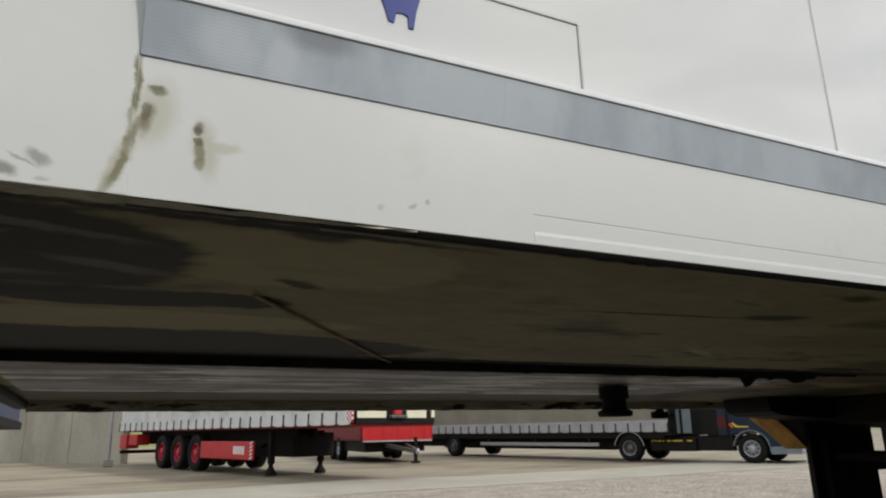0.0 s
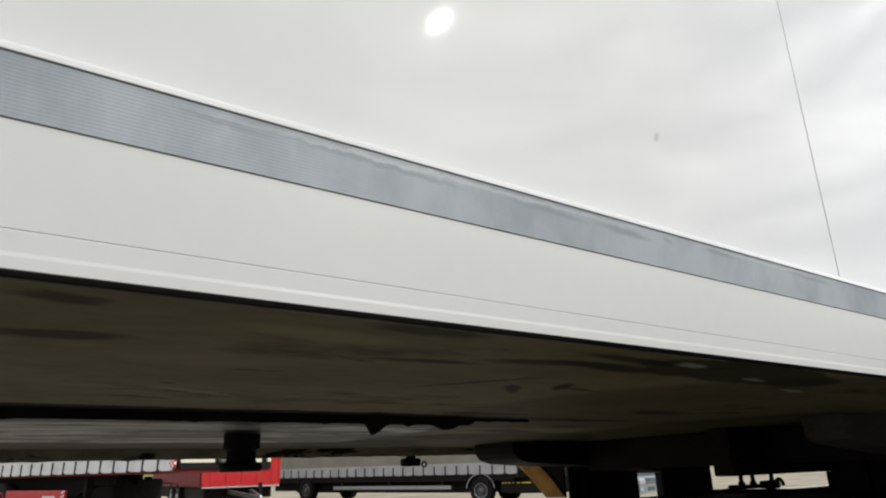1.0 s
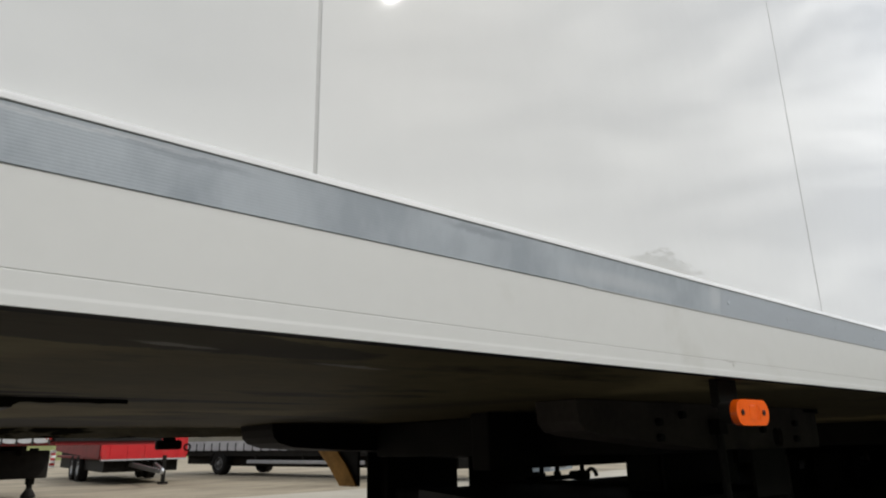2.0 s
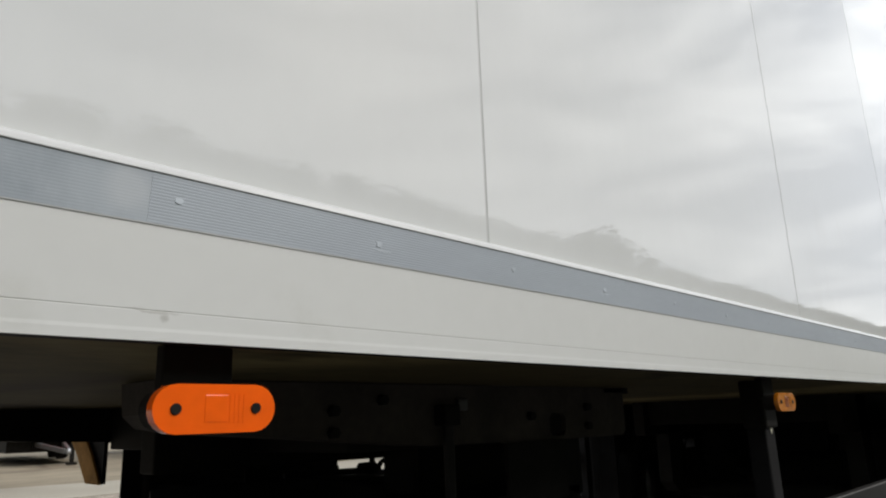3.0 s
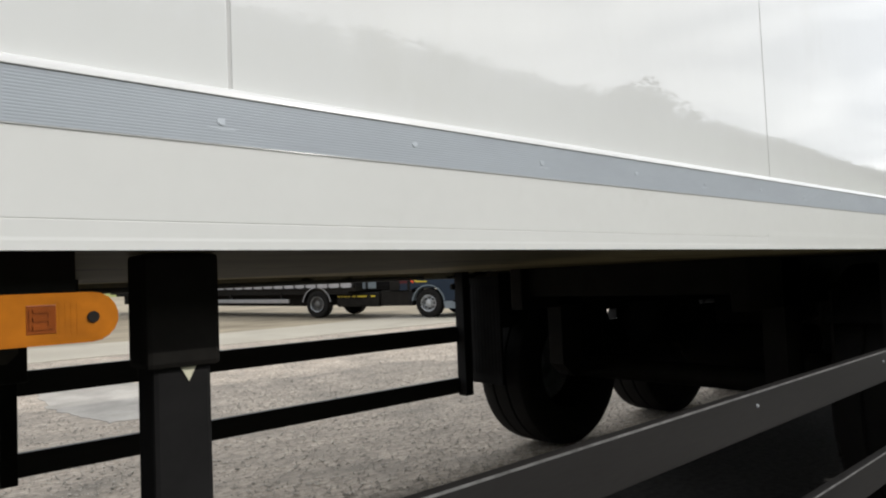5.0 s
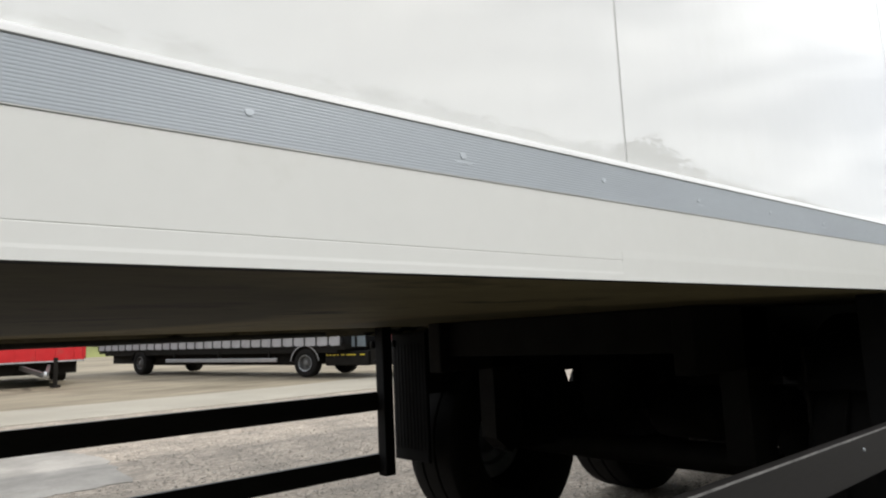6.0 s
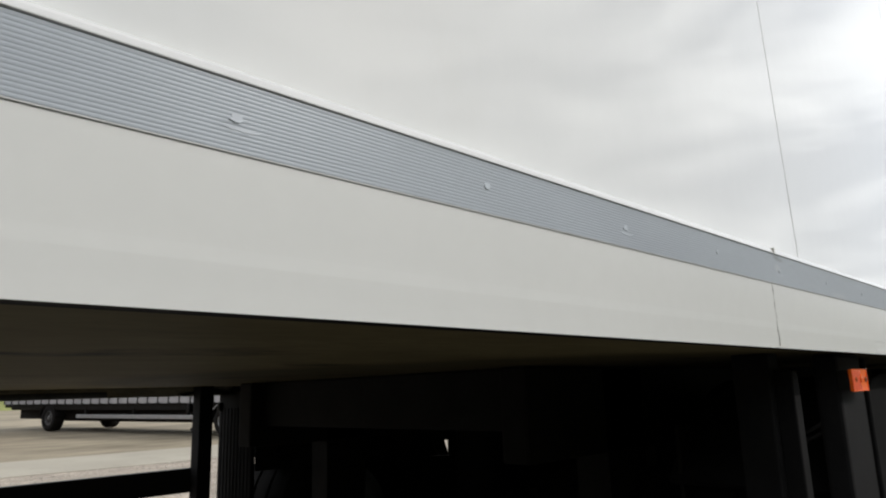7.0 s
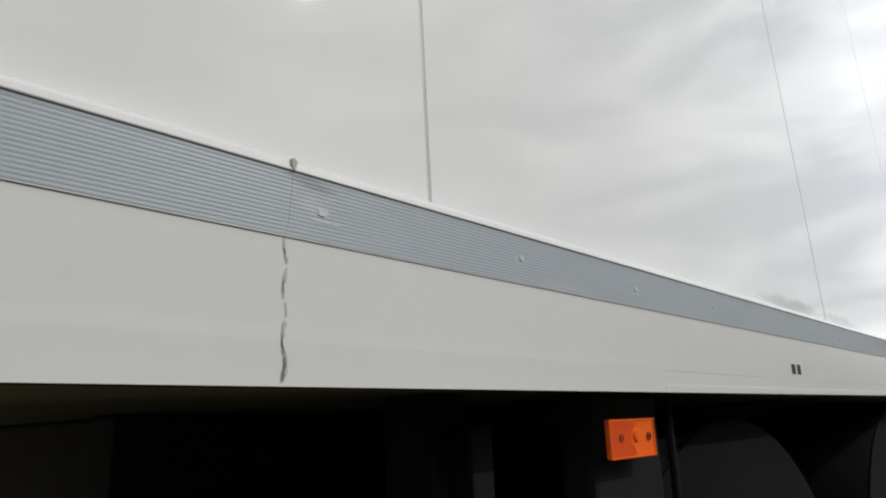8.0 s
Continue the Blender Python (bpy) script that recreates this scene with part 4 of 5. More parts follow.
for x in (3.20, 3.30, 3.47):
    drop = part("hose_drop", rod((x, 1.43, .925), (x, 1.43, 1.06), .010), BLACK, trailer)
    part("hose_union", lathe([(0, -.012), (.014, -.010), (.019, 0), (.014, .010), (0, .012)], 12, (x, 1.43, .928)), BLACK, drop, smooth=True)
part("air_hose", rod((3.10, 1.43, .918), (3.50, 1.43, .912), .010), BLACK, trailer)
part("hose_coupling", lathe([(0, -.04), (.018, -.04), (.022, 0), (.018, .05), (0, .05)], 14, (3.455, 1.43, .918)), BLACK, trailer, smooth=True)
for k in range(8):
    a, b = radians(180 - 22.5 * k), radians(157.5 - 22.5 * k)
    part("hose_loop", rod((3.535 + .035 * math.cos(a), 1.43, .91 + .032 * math.sin(a)), (3.535 + .035 * math.cos(b), 1.43, .91 + .032 * math.sin(b)), .009, 8), BLACK, trailer)
far_lamp = part("marker_lamp", box(1.99, 2.10, 2.50, 2.53, 1.066, 1.105, .01), BLACK, trailer, "black back of a side marker lamp on the far rail")
part("bracket", box(2.02, 2.07, 2.505, 2.52, 1.10, 1.13), BLACK, far_lamp)
part("cable_eye", lathe([(.010, -.004), (.016, -.004), (.016, .004), (.010, .004), (.010, -.004)], 14, (2.125, 2.51, 1.075)), BLACK, far_lamp)
for x, z in ((2.60, 1.10), (2.72, 1.12), (2.60, 1.06), (3.2, 1.08), (3.45, 1.10), (3.45, 1.05)):
    part("bolt", lathe([(0, -.014), (.011, -.014), (.012, 0)], 6, (x, .49, z)), BLACK, trailer)
part("support_rod", rod((2.90, .47, .45), (2.89, .47, 1.07), .012, 14), DARK_ALU, trailer, "thin grey steel rod")
part("rod_socket", box(2.868, 2.915, .455, .49, 1.065, 1.11, .004), BLACK, trailer)
part("air_pipe", rod((3.69, 2.27, 1.121), (5.9, 2.27, 1.127), .011), DULL_STEEL, trailer, "bare metal pipe")
part("valve_block", box(3.50, 3.574, .60, .64, .86, 1.03, .004), PLASTIC, trailer)
part("air_tank", lathe([(0, .50), (.12, .50), (.19, .56), (.20, .62), (.20, 1.70), (.19, 1.78), (.12, 1.84), (0, 1.84)], 32, (3.40, 0, .70)), BLACK, trailer, "black air tank", True)
for y in (.72, 1.6):
    part("tank_strap", lathe([(.203, y), (.205, y), (.205, y + .04), (.203, y + .04)], 32, (3.40, 0, .70)), PLASTIC, trailer)


# ---- side guards ----
def side_guard(y, inner, label, first, last):
    """Two flat rails on posts; inner is the side the posts stand on (+1 or -1)."""
    top = part("side_guard", box(first, last, y, y + .028, .725, .822, .004), DARK_ALU, trailer, label)
    part("rail", box(first, last, y, y + .028, .412, .506, .004), DARK_ALU, top)
    # thin bright strips paint the highlight along each rail's top edge
    for z in (.822, .506):
        if inner > 0:
            part("edge_highlight", box(first + .002, last - .002, y - .0006, y + .0024, z - .0034, z + .0004), EDGE_HIGHLIGHT, top, "highlight of the rail edge as a thin bright strip")
    for x in ((last - .06,) if inner > 0 else (first + .25, last - .06)):
        part("post", box(x, x + .06, y + .03 if inner > 0 else y - .07, y + .10 if inner > 0 else y - .002, .40, ZB + .004, .005), PLASTIC, top)
    part("end_plate", box(last - .035, last, y - .004, y + .032, .40, ZB - .03, .004), PLASTIC, top)
    for x in (first + .05, first + .27, (first + last) / 2, last - .43, last - .05):
        for z in (.79, .47):
            part("bolt", lathe([(0, -.004), (.004, -.003), (.005, 0)], 8, (x, y if inner > 0 else y + .034, z)), GALV, top)


side_guard(.085, 1, "dull dark aluminium side guard along the trailer", 3.70, 6.42)
side_guard(2.475, -1, "dull dark aluminium side guard on the far side", 3.67, 6.385)


# ---- side marker lamps ----
def marker_oval(x, z, y, lens, label, deep):
    def stadium(w, h, n=9):
        r, out = h / 2, []
        for s, a0 in ((1, -90), (-1, 90)):
            out += [(x + s * (w / 2 - r) + r * math.cos(radians(a0 + 180 * k / n)), z + r * math.sin(radians(a0 + 180 * k / n))) for k in range(n + 1)]
        return out
    lamp = part("marker_lamp", slab(stadium(.112, .037), y + deep - .001, y + .030), BLACK, trailer, label)
    bm = slab(stadium(.118, .043), y - .006, y + deep)
    front = [f for f in bm.faces if abs(f.normal.y) > .9 and f.calc_center_median().y < y]
    bmesh.ops.bevel(bm, geom=[e for f in front for e in f.edges], offset=.005, segments=3, affect="EDGES", profile=.6)
    part("lens", bm, lens, lamp, "amber plastic lens", True)
    part("bulb_window", box(x - .012, x + .010, y - .0064, y - .005, z - .012, z + .012, .0006), lens if lens == AMBER else AMBER_DEEP, lamp)
    if lens == AMBER_DULL:
        part("lens_seam", box(x - .053, x - .045, y - .0066, y - .005, z - .001, z + .001), AMBER_DEEP, lamp)
        for dx, dz, w, h in ((-.008, .007, .012, .003), (-.008, 0, .012, .003), (-.008, -.007, .012, .003), (-.010, 0, .003, .016), (.004, 0, .003, .016)):
            part("bulb_mark", box(x + dx, x + dx + w, y - .0070, y - .0055, z + dz - h / 2, z + dz + h / 2), AMBER_DEEP, lamp)
    for k in range(4):
        part("lens_rib", box(x + .012 + .0045 * k, x + .0145 + .0045 * k, y - .0063, y - .005, z - .013, z + .013), lens, lamp)
    for s in (-.0385, .0385):
        part("screw", lathe([(0, -.0045), (.0048, -.0045), (.0056, .004)], 14, (x + s, y - .003, z)), BLACK, lamp)
    part("bracket", box(x - .035, x + .035, y + .034, y + .05, z + .010, ZB + .003, .002), BLACK, lamp)


marker_oval(2.116, 1.0935, .008, AMBER, "oval orange side marker lamp on a black bracket", .006)
marker_oval(3.586, 1.0935, .016, AMBER_DULL, "oval faded amber side marker lamp beside the guard post", .003)
lamp = part("marker_lamp", box(6.568, 6.672, .032, .056, 1.077, 1.118, .003), BLACK, trailer, "rectangular orange side marker lamp on the mudguard stay")
part("lens", box(6.5655, 6.6775, .026, .032, 1.0745, 1.1195, .002), AMBER_BRIGHT, lamp, "bright amber lens")
part("reflector", slab([(6.5675, 1.0765), (6.6270, 1.0765), (6.6235, 1.086), (6.6160, 1.092), (6.6160, 1.102), (6.6235, 1.108), (6.6280, 1.1175), (6.5675, 1.1175)], .0250, .0265), AMBER_MID, lamp, "darker prismatic half")
for x0, x1, z0, z1 in ((6.5655, 6.6775, 1.0745, 1.0765), (6.5655, 6.6775, 1.1175, 1.1195), (6.5655, 6.5675, 1.0765, 1.1175), (6.6755, 6.6775, 1.0765, 1.1175)):
    part("lens_rim", box(x0, x1, .0248, .0262, z0, z1), AMBER_BRIGHT, lamp)
for x in (6.591, 6.662):
    screw = part("screw", lathe([(0, .0012), (.0024, .0012), (.0028, -.0012), (.0048, -.0010), (.0054, .002)], 14, (x, .025, 1.098)), AMBER_DEEP, lamp)
part("bulb_window", lathe([(0, -.003), (.007, -.0022), (.009, .001)], 18, (6.630, .026, 1.100)), AMBER_BRIGHT, lamp)
part("guard_post", box(3.708, 3.772, .114, .165, .40, ZB + .004, .006), PLASTIC, trailer, "dark post carrying the side guard")
part("post_cap", box(3.700, 3.780, .106, .168, 1.03, ZB + .003, .006), BLACK, trailer)
part("sticker", slab([(3.737, 1.030), (3.754, 1.030), (3.746, 1.014)], .1125, .1145), CREAM, trailer, "torn corner of a sticker")


# ---- running gear ----
AXLES = (7.08, 8.42, 9.76)
for y in (.62, 1.86):
    part("subframe_rail", box(6.25, 12.2, y, y + .08, .93, ZB + .003, .006), BLACK, trailer)
for x in (6.30, 7.55, 8.9, 10.3, 11.6):
    part("cross_member", box(x, x + .10, .70, 1.86, 1.0, ZB + .003, .006), BLACK, trailer)
for ax in AXLES:
    part("axle", rod((ax, .35, .52), (ax, 2.2, .52), .065, 20), BLACK, trailer, smooth=True)
    for y, s in ((.275, -1), (YF - .19, 1)):
        wheel(trailer, ax, y, .525, s, tyre_label="black trailer wheel on its axle")
    for y in (.66, 1.90):
        part("hanger", slab([(ax - .50, ZB), (ax - .30, ZB), (ax - .32, .62), (ax - .40, .52), (ax - .50, .60)], y - .04, y + .06), BLACK, trailer)
        part("trailing_arm", slab([(ax - .44, .62), (ax + .36, .58), (ax + .36, .50), (ax - .44, .54)], y - .03, y + .05), BLACK, trailer)
        bag = part("air_bag", lathe([(0, -.0), (.10, .0), (.14, .04), (.13, .10), (.15, .16), (.13, .24), (.14, .32), (0, .33)], 24, (0, 0, 0)), RUBBER, trailer, smooth=True)
        bag.matrix_local = Matrix.Translation((ax + .46, y + .01, .60)) @ Matrix.Rotation(radians(90), 4, "X")
    part("brake_chamber", lathe([(0, -.1), (.07, -.1), (.08, -.04), (.08, .04), (.07, .1), (0, .1)], 20, (ax - .18, .55, .62)), BLACK, trailer, smooth=True)


def mudguard(ax, y0, y1, front):
    out, inn = [], []
    for k in range(25):
        a = radians(36 + 108 * k / 24)
        out.append((ax + .585 * math.cos(a), min(.525 + .585 * math.sin(a), 1.138)))
        inn.append((ax + .570 * math.cos(a), min(.525 + .570 * math.sin(a), 1.126)))
    g = part("mudguard", slab(out + inn[::-1], y0, y1), PLASTIC, trailer, "black plastic mudguard over a wheel")
    if y0 < 1:
        # near-black sheet added over the tyre wall and the guard's rings
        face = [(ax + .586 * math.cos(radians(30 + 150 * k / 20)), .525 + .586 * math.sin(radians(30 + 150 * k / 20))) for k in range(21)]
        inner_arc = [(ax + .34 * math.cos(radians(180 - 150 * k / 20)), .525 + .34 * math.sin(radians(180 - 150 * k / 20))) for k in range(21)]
        part("tyre_face", slab(face + inner_arc, .0785, .081), TYRE_DARK, g, "near-black sheet over the tyre wall and guard edge")
        if front:
            part("splash_panel", slab([(ax - .288, .40), (ax - .288, 1.088), (ax, 1.088), (ax - .02, .95), (ax - .10, .40)], .094, .099), PLASTIC, g, "black plastic splash panel")
        return
    lip = [(ax + .46 * math.cos(radians(36 + 108 * k / 24)), .525 + .46 * math.sin(radians(36 + 108 * k / 24))) for k in range(25)]
    yy = y0 if y0 < 1 else y1 - .008
    part("side_lip", slab(out + lip[::-1], yy - .002, yy + .006), PLASTIC, g)
    if front:
        part("flap", box(ax - .610, ax - .588, y0, y1, .46, 1.12, .006), PLASTIC, g, "ribbed black splash flap")
        for k in range(9):
            yy = y0 + .02 + (y1 - y0 - .05) * k / 8
            part("flap_rib", box(ax - .613, ax - .610, yy, yy + .012, .52, 1.06, .001), PLASTIC, g)


for i, ax in enumerate(AXLES):
    mudguard(ax, .085, .47, i == 0)
    mudguard(ax, YF - .31, YF - .03, i == 0)
part("mudguard_stay", box(6.570, 6.745, .052, .10, .40, ZB + .003, .008), PLASTIC, trailer, "dark upright stay before the mudguard")
part("stay_edge", rod((6.792, .058, .40), (6.792, .058, 1.145), .006, 10), PLASTIC, trailer)
# plain black sheets added to close gaps between the far wheels
part("gear_filler", box(6.80, 10.3, 2.085, 2.089, .868, 1.14), BLACK, trailer)
part("gear_filler", box(8.35, 10.3, 2.09, 2.10, .40, .835), BLACK, trailer)
part("gear_filler", box(7.481, 8.35, 2.09, 2.10, .40, .90), BLACK, trailer)
part("gear_filler", box(7.30, 7.481, 2.09, 2.10, .40, .797), BLACK, trailer)
part("arch_filler", slab([(7.30, .40), (7.69, .40), (7.69, .768), (7.648, .875), (7.30, .875)], 2.30, 2.31), BLACK, trailer)
# unseen sheet added to block sun from the ground under the trailer
part("sun_blocker", box(6.62, 10.4, .440, .450, .30, 1.0), BLACK, trailer)
part("flap_filler", box(6.52, 6.90, 2.28, 2.29, .80, 1.14), BLACK, trailer)
part("air_tank", lathe([(0, .95), (.10, .95), (.15, 1.0), (.155, 1.05), (.155, 1.75), (.15, 1.8), (.10, 1.85), (0, 1.85)], 28, (7.95, 0, .60)), BLACK, trailer, "black air tank", True)
part("tank_hanger", box(7.90, 8.0, 1.2, 1.6, .74, 1.05), BLACK, trailer)
# black sheets added at the rear to close bright gaps
part("rear_gap_filler", box(10.60, 10.62, 2.05, 2.52, .30, ZB, .004), PLASTIC, trailer, "black sheet added to close the gap behind the wheels")
part("rear_gap_filler", box(10.60, 10.62, .03, .48, .30, ZB, .004), PLASTIC, trailer, "black sheet added to close the gap behind the wheels")
part("rear_filler", box(10.66, 10.68, .40, 2.10, .45, ZB, .004), BLACK, trailer)
part("rear_underrun", box(12.1, 12.2, .05, 2.5, .45, .57, .01), BLACK, trailer)
part("underrun_stay", box(12.1, 12.2, .7, .78, .5, ZB), BLACK, trailer)
part("underrun_stay", box(12.1, 12.2, 1.8, 1.88, .5, ZB), BLACK, trailer)


# ---- vehicles across the yard ----
def along(px, py, ux, uy):
    """Pose whose x runs along (ux, uy) from (px, py) on the ground."""
    return Matrix.Translation((px, py, rise(py))) @ Matrix.Rotation(math.atan2(uy, ux), 4, "Z") @ Matrix.Rotation(-.013 * uy, 4, "Y")


def curtain_side(parent, x0, x1, y, s, z0, z1, cloth, hem, straps):
    """A tarpaulin side at y facing s, with a hem and buckled straps."""
    n = straps * 4
    bm = bmesh.new()
    rows_z = [z0 + .30, z0 + .9, (z0 + z1) / 2, z1]
    rng = random.Random(straps)
    verts = [[bm.verts.new((x0 + (x1 - x0) * k / n, y + s * (.012 * math.sin(k * 1.57) + rng.uniform(0, .012)), z)) for k in range(n + 1)] for z in rows_z]
    back = [[bm.verts.new((v.co.x, y - s * .03, v.co.z)) for v in (r[0], r[-1])] for r in (verts[0], verts[-1])]
    for a, b in zip(verts, verts[1:]):
        for k in range(n):
            bm.faces.new((a[k], a[k + 1], b[k + 1], b[k]))
    bm.faces.new((back[0][0], back[0][1], back[1][1], back[1][0]))
    side = part("curtain", bm, cloth, parent, smooth=True)
    bm = bmesh.new()
    low = []
    for k in range(n + 1):
        x = x0 + (x1 - x0) * k / n
        low.append((x, z0 + (.025 if k % 4 in (0,) else -.01) + rng.uniform(-.006, .006)))
    a = [bm.verts.new((x, y + s * .035, z)) for x, z in low]
    b = [bm.verts.new((x, y + s * .022, z0 + .33)) for x, z in low]
    c = [bm.verts.new((x, y - s * .0, z)) for x, z in low]
    for k in range(n):
        bm.faces.new((a[k], a[k + 1], b[k + 1], b[k]))
        bm.faces.new((c[k], c[k + 1], a[k + 1], a[k]))
    part("hem", bm, hem, side, smooth=False)
    for k in range(straps + 1):
        x = x0 + (x1 - x0) * k / straps
        st = part("strap", box(x - .019, x + .019, y + s * .032, y + s * .046, z0 - .03, z0 + .25, .004), INK, side)


def semi_trailer(m, near_y, width, x_front, x_rear, z_deck, top, cloth, hem, frame, label, wheels, rims, radius, legs, straps, deck=.12, overhang=.1):
    t = thing("curtain_trailer", label, "trailer", m)
    y0, y1 = sorted((near_y, near_y - width if near_y > 0 else near_y + width))
    part("deck", box(x_rear, x_front, y0 + .03, y1 - .03, z_deck - deck, z_deck + .03, .01), frame, t)
    part("roof", box(x_rear, x_front, y0, y1, top, top + .08, .02), cloth, t)
    part("headboard", box(x_front - .06, x_front, y0, y1, z_deck + .03, top, .01), PLASTIC, t)
    part("rear_frame", box(x_rear, x_rear + .06, y0, y1, z_deck + .03, top, .01), frame, t)
    for y, s in ((y0, -1), (y1, 1)):
        curtain_side(t, x_rear + .08, x_front - .08, y, s, z_deck, top, cloth, hem, straps)
    for y in (y0 + .75, y1 - .85):
        part("main_beam", slab([(x_rear + .1, z_deck - deck), (x_front - overhang, z_deck - deck), (x_front - overhang, z_deck - .26), (x_front - overhang - 1.0, z_deck - .28), (x_front - overhang - 1.8, z_deck - .50), (x_rear + .1, z_deck - .46)], y, y + .1), BLACK, t)
    for wx in wheels:
        for y, s in ((y0 + .2, -1), (y1 - .2, 1)):
            wheel(t, wx, y, radius, s, radius, .36, rim_mat=rims, n=28, studs=False, tyre_label="black tyre")
        part("axle", rod((wx, y0 + .2, radius), (wx, y1 - .2, radius), .07, 12), BLACK, t)
    for lx in legs:
        for y in (y0 + .32, y1 - .40):
            leg = part("landing_leg", box(lx - .07, lx + .07, y, y + .14, .28, z_deck - .1, .01), BLACK, t)
            foot = part("foot", lathe([(0, 0), (.15, 0), (.15, .05), (.06, .20), (.06, .30), (0, .30)], 16), BLACK, leg)
            foot.matrix_local = Matrix.Translation((lx, y + .07, 0)) @ Matrix.Rotation(radians(90), 4, "X")
    return t


# red and white curtain trailer; local x points to its front, local -y side faces the white box trailer
red = semi_trailer(along(3.16, 17.44, .27, -.963), -.34, 2.15, 4.2, -10.6, 1.17, 3.9, CURTAIN, CURTAIN, DARK_SHADED_RED,
                   "parked curtain trailer with white tarpaulin and red chassis", (-3.90, -5.22, -6.54), RIM_RED, .50, (.0,), 26, .05, 3.7)
panel = part("guard_panel", box(-3.42, -.24, -.34, -.28, .37, .82, .02), RED, red, "bright red side guard panel")
for k, x in enumerate((-1.33, -1.20, -1.07, -.94, -.81)):
    part("logo_bar", box(x, x + .095, -.344, -.338, .50, .70), WHITE_PAINT, panel)
for k in range(5):
    part("warning_stripe", slab([(-.41, .38 + .09 * k), (-.26, .43 + .09 * k), (-.26, .465 + .09 * k), (-.41, .415 + .09 * k)], -.345, -.338), WHITE_PAINT, panel)
part("toolbox", box(-9.55, -8.75, -.34, .1, .68, 1.04, .03), RED, red, "red box behind the wheels")
part("toolbox", box(-10.5, -9.8, -.34, .1, .56, 1.04, .03), RED, red)
for k in range(4):
    for j in range(5):
        part("checker_mark", box(4.00 + .05 * k, 4.05 + .05 * k, -.41, -.38, 1.22 + .05 * j, 1.27 + .05 * j), RED if (k + j) % 2 else WHITE_PAINT, red)
for ya, yb in ((-.30, .44), (1.00, 1.56)):
    part("front_panel", box(4.2, 4.225, ya, yb, 1.295, 1.80, .006), CREAM, red, "cream front panel")
part("front_box", box(4.2, 4.34, .50, .94, 1.29, 1.36, .03), DULL_STEEL, red, "grey connector box on the front wall")
part("front_box", box(4.2, 4.32, .60, .80, 1.362, 1.46, .02), RED, red)
part("front_post", box(4.18, 4.24, 1.70, 1.79, 1.30, 3.9, .01), CREAM, red)
part("front_rail", box(4.18, 4.25, -.34, 1.78, 1.18, 1.285, .006), PLASTIC, red)
part("rear_bumper", box(-10.55, -10.45, -.3, 1.8, .38, .50, .01), BLACK, red)
part("spare_carrier", box(-3.9, .3, .5, 1.7, .42, 1.02, .04), BLACK, red, "black underfloor carrier")

# red drawbar trailer: its headboard faces the box trailer
drawbar = thing("drawbar_trailer", "red drop-side drawbar trailer with a coupling and jockey leg", "trailer", along(8.2, 21.25, -.07, -.997))
part("headboard", box(-.06, .0, -1.2, 1.2, .71, 1.95, .015), RED, drawbar, "bright red headboard")
for y in (-1.22, 1.15):
    part("corner_post", box(-.07, .02, y, y + .07, .80, 2.0, .01), RED, drawbar)
part("floor", box(-7.5, -.06, -1.18, 1.18, .70, .78, .01), DARK_SHADED_RED, drawbar)
for y in (-1.25, 1.21):
    part("drop_side", slab([(-7.5, .93), (-7.5, 1.17), (-.08, 1.25), (-.08, .73)], y, y + .04), DARK_SHADED_RED, drawbar)
for y in (-.95, -.48, 0, .48, .95):
    part("stiffener", box(.0, .012, y - .02, y + .02, .73, 1.93, .004), RED, drawbar)
# solid black box added to fill the dark space underneath
part("dark_filler", box(-7.4, -.3, -1.05, 1.05, .34, .90, .02), BLACK, drawbar)
part("front_bar", box(-.08, .03, -1.2, 1.2, .665, .705, .01), GALV, drawbar)
for y in (-.42, .34):
    part("chassis_rail", box(-7.2, -.2, y, y + .08, .42, .62, .01), BLACK, drawbar)
for s in (-1, 1):
    bar("drawbar_arm", (-.6, s * .40, .58), (1.75, s * .05, .40), .08, .12, DULL_STEEL, drawbar)
part("coupling", lathe([(.04, -.03), (.08, -.03), (.08, .03), (.04, .03), (.04, -.03)], 18, (1.88, 0, .40)), GALV, drawbar, "bare metal coupling eye")
part("jockey_leg", box(.55, .65, .35, .45, .06, .80, .01), BLACK, drawbar)
part("jockey_foot", box(.48, .72, .28, .52, .0, .06, .01), BLACK, drawbar)
for wx in (-3.4, -4.4):
    for y, s in ((-1.05, -1), (1.05, 1)):
        wheel(drawbar, wx, y, .40, s, .40, .30, rim_mat=GALV, n=24, studs=False)
part("stripe_board", box(-7.42, -7.40, -1.42, -1.24, .36, .95, .005), WHITE_PAINT, drawbar)
for k in range(3):
    part("warning_stripe", box(-7.399, -7.395, -1.41, -1.25, .42 + .18 * k, .50 + .18 * k), RED, drawbar)
# grey curtain trailer behind a blue tractor unit
grey = semi_trailer(along(13.9, 16.5, .222, -.975), -.06, 2.4, 1.5, -11.2, .86, 3.3, CURTAIN_GREY, VALANCE, BLACK,
                    "parked low curtain trailer with grey-beige tarpaulin", (-8.45,), RIM_DARK, .40, (), 27)
guard = part("side_rail", box(-6.75, -1.15, -.09, -.04, .42, .53, .01), GALV, grey, "long bright aluminium side rail")
for x in (-6.4, -4.0, -1.6):
    part("rail_post", box(x, x + .07, -.04, .05, .4, .75), BLACK, guard)
for x in (-8.45,):
    part("wheel_arch", slab([(x + .47 * math.cos(radians(10 + 160 * k / 16)), .40 + .47 * math.sin(radians(10 + 160 * k / 16))) for k in range(17)]
                            + [(x + .45 * math.cos(radians(170 - 160 * k / 16)), .40 + .45 * math.sin(radians(170 - 160 * k / 16))) for k in range(17)], -.06, .3), PLASTIC, grey)
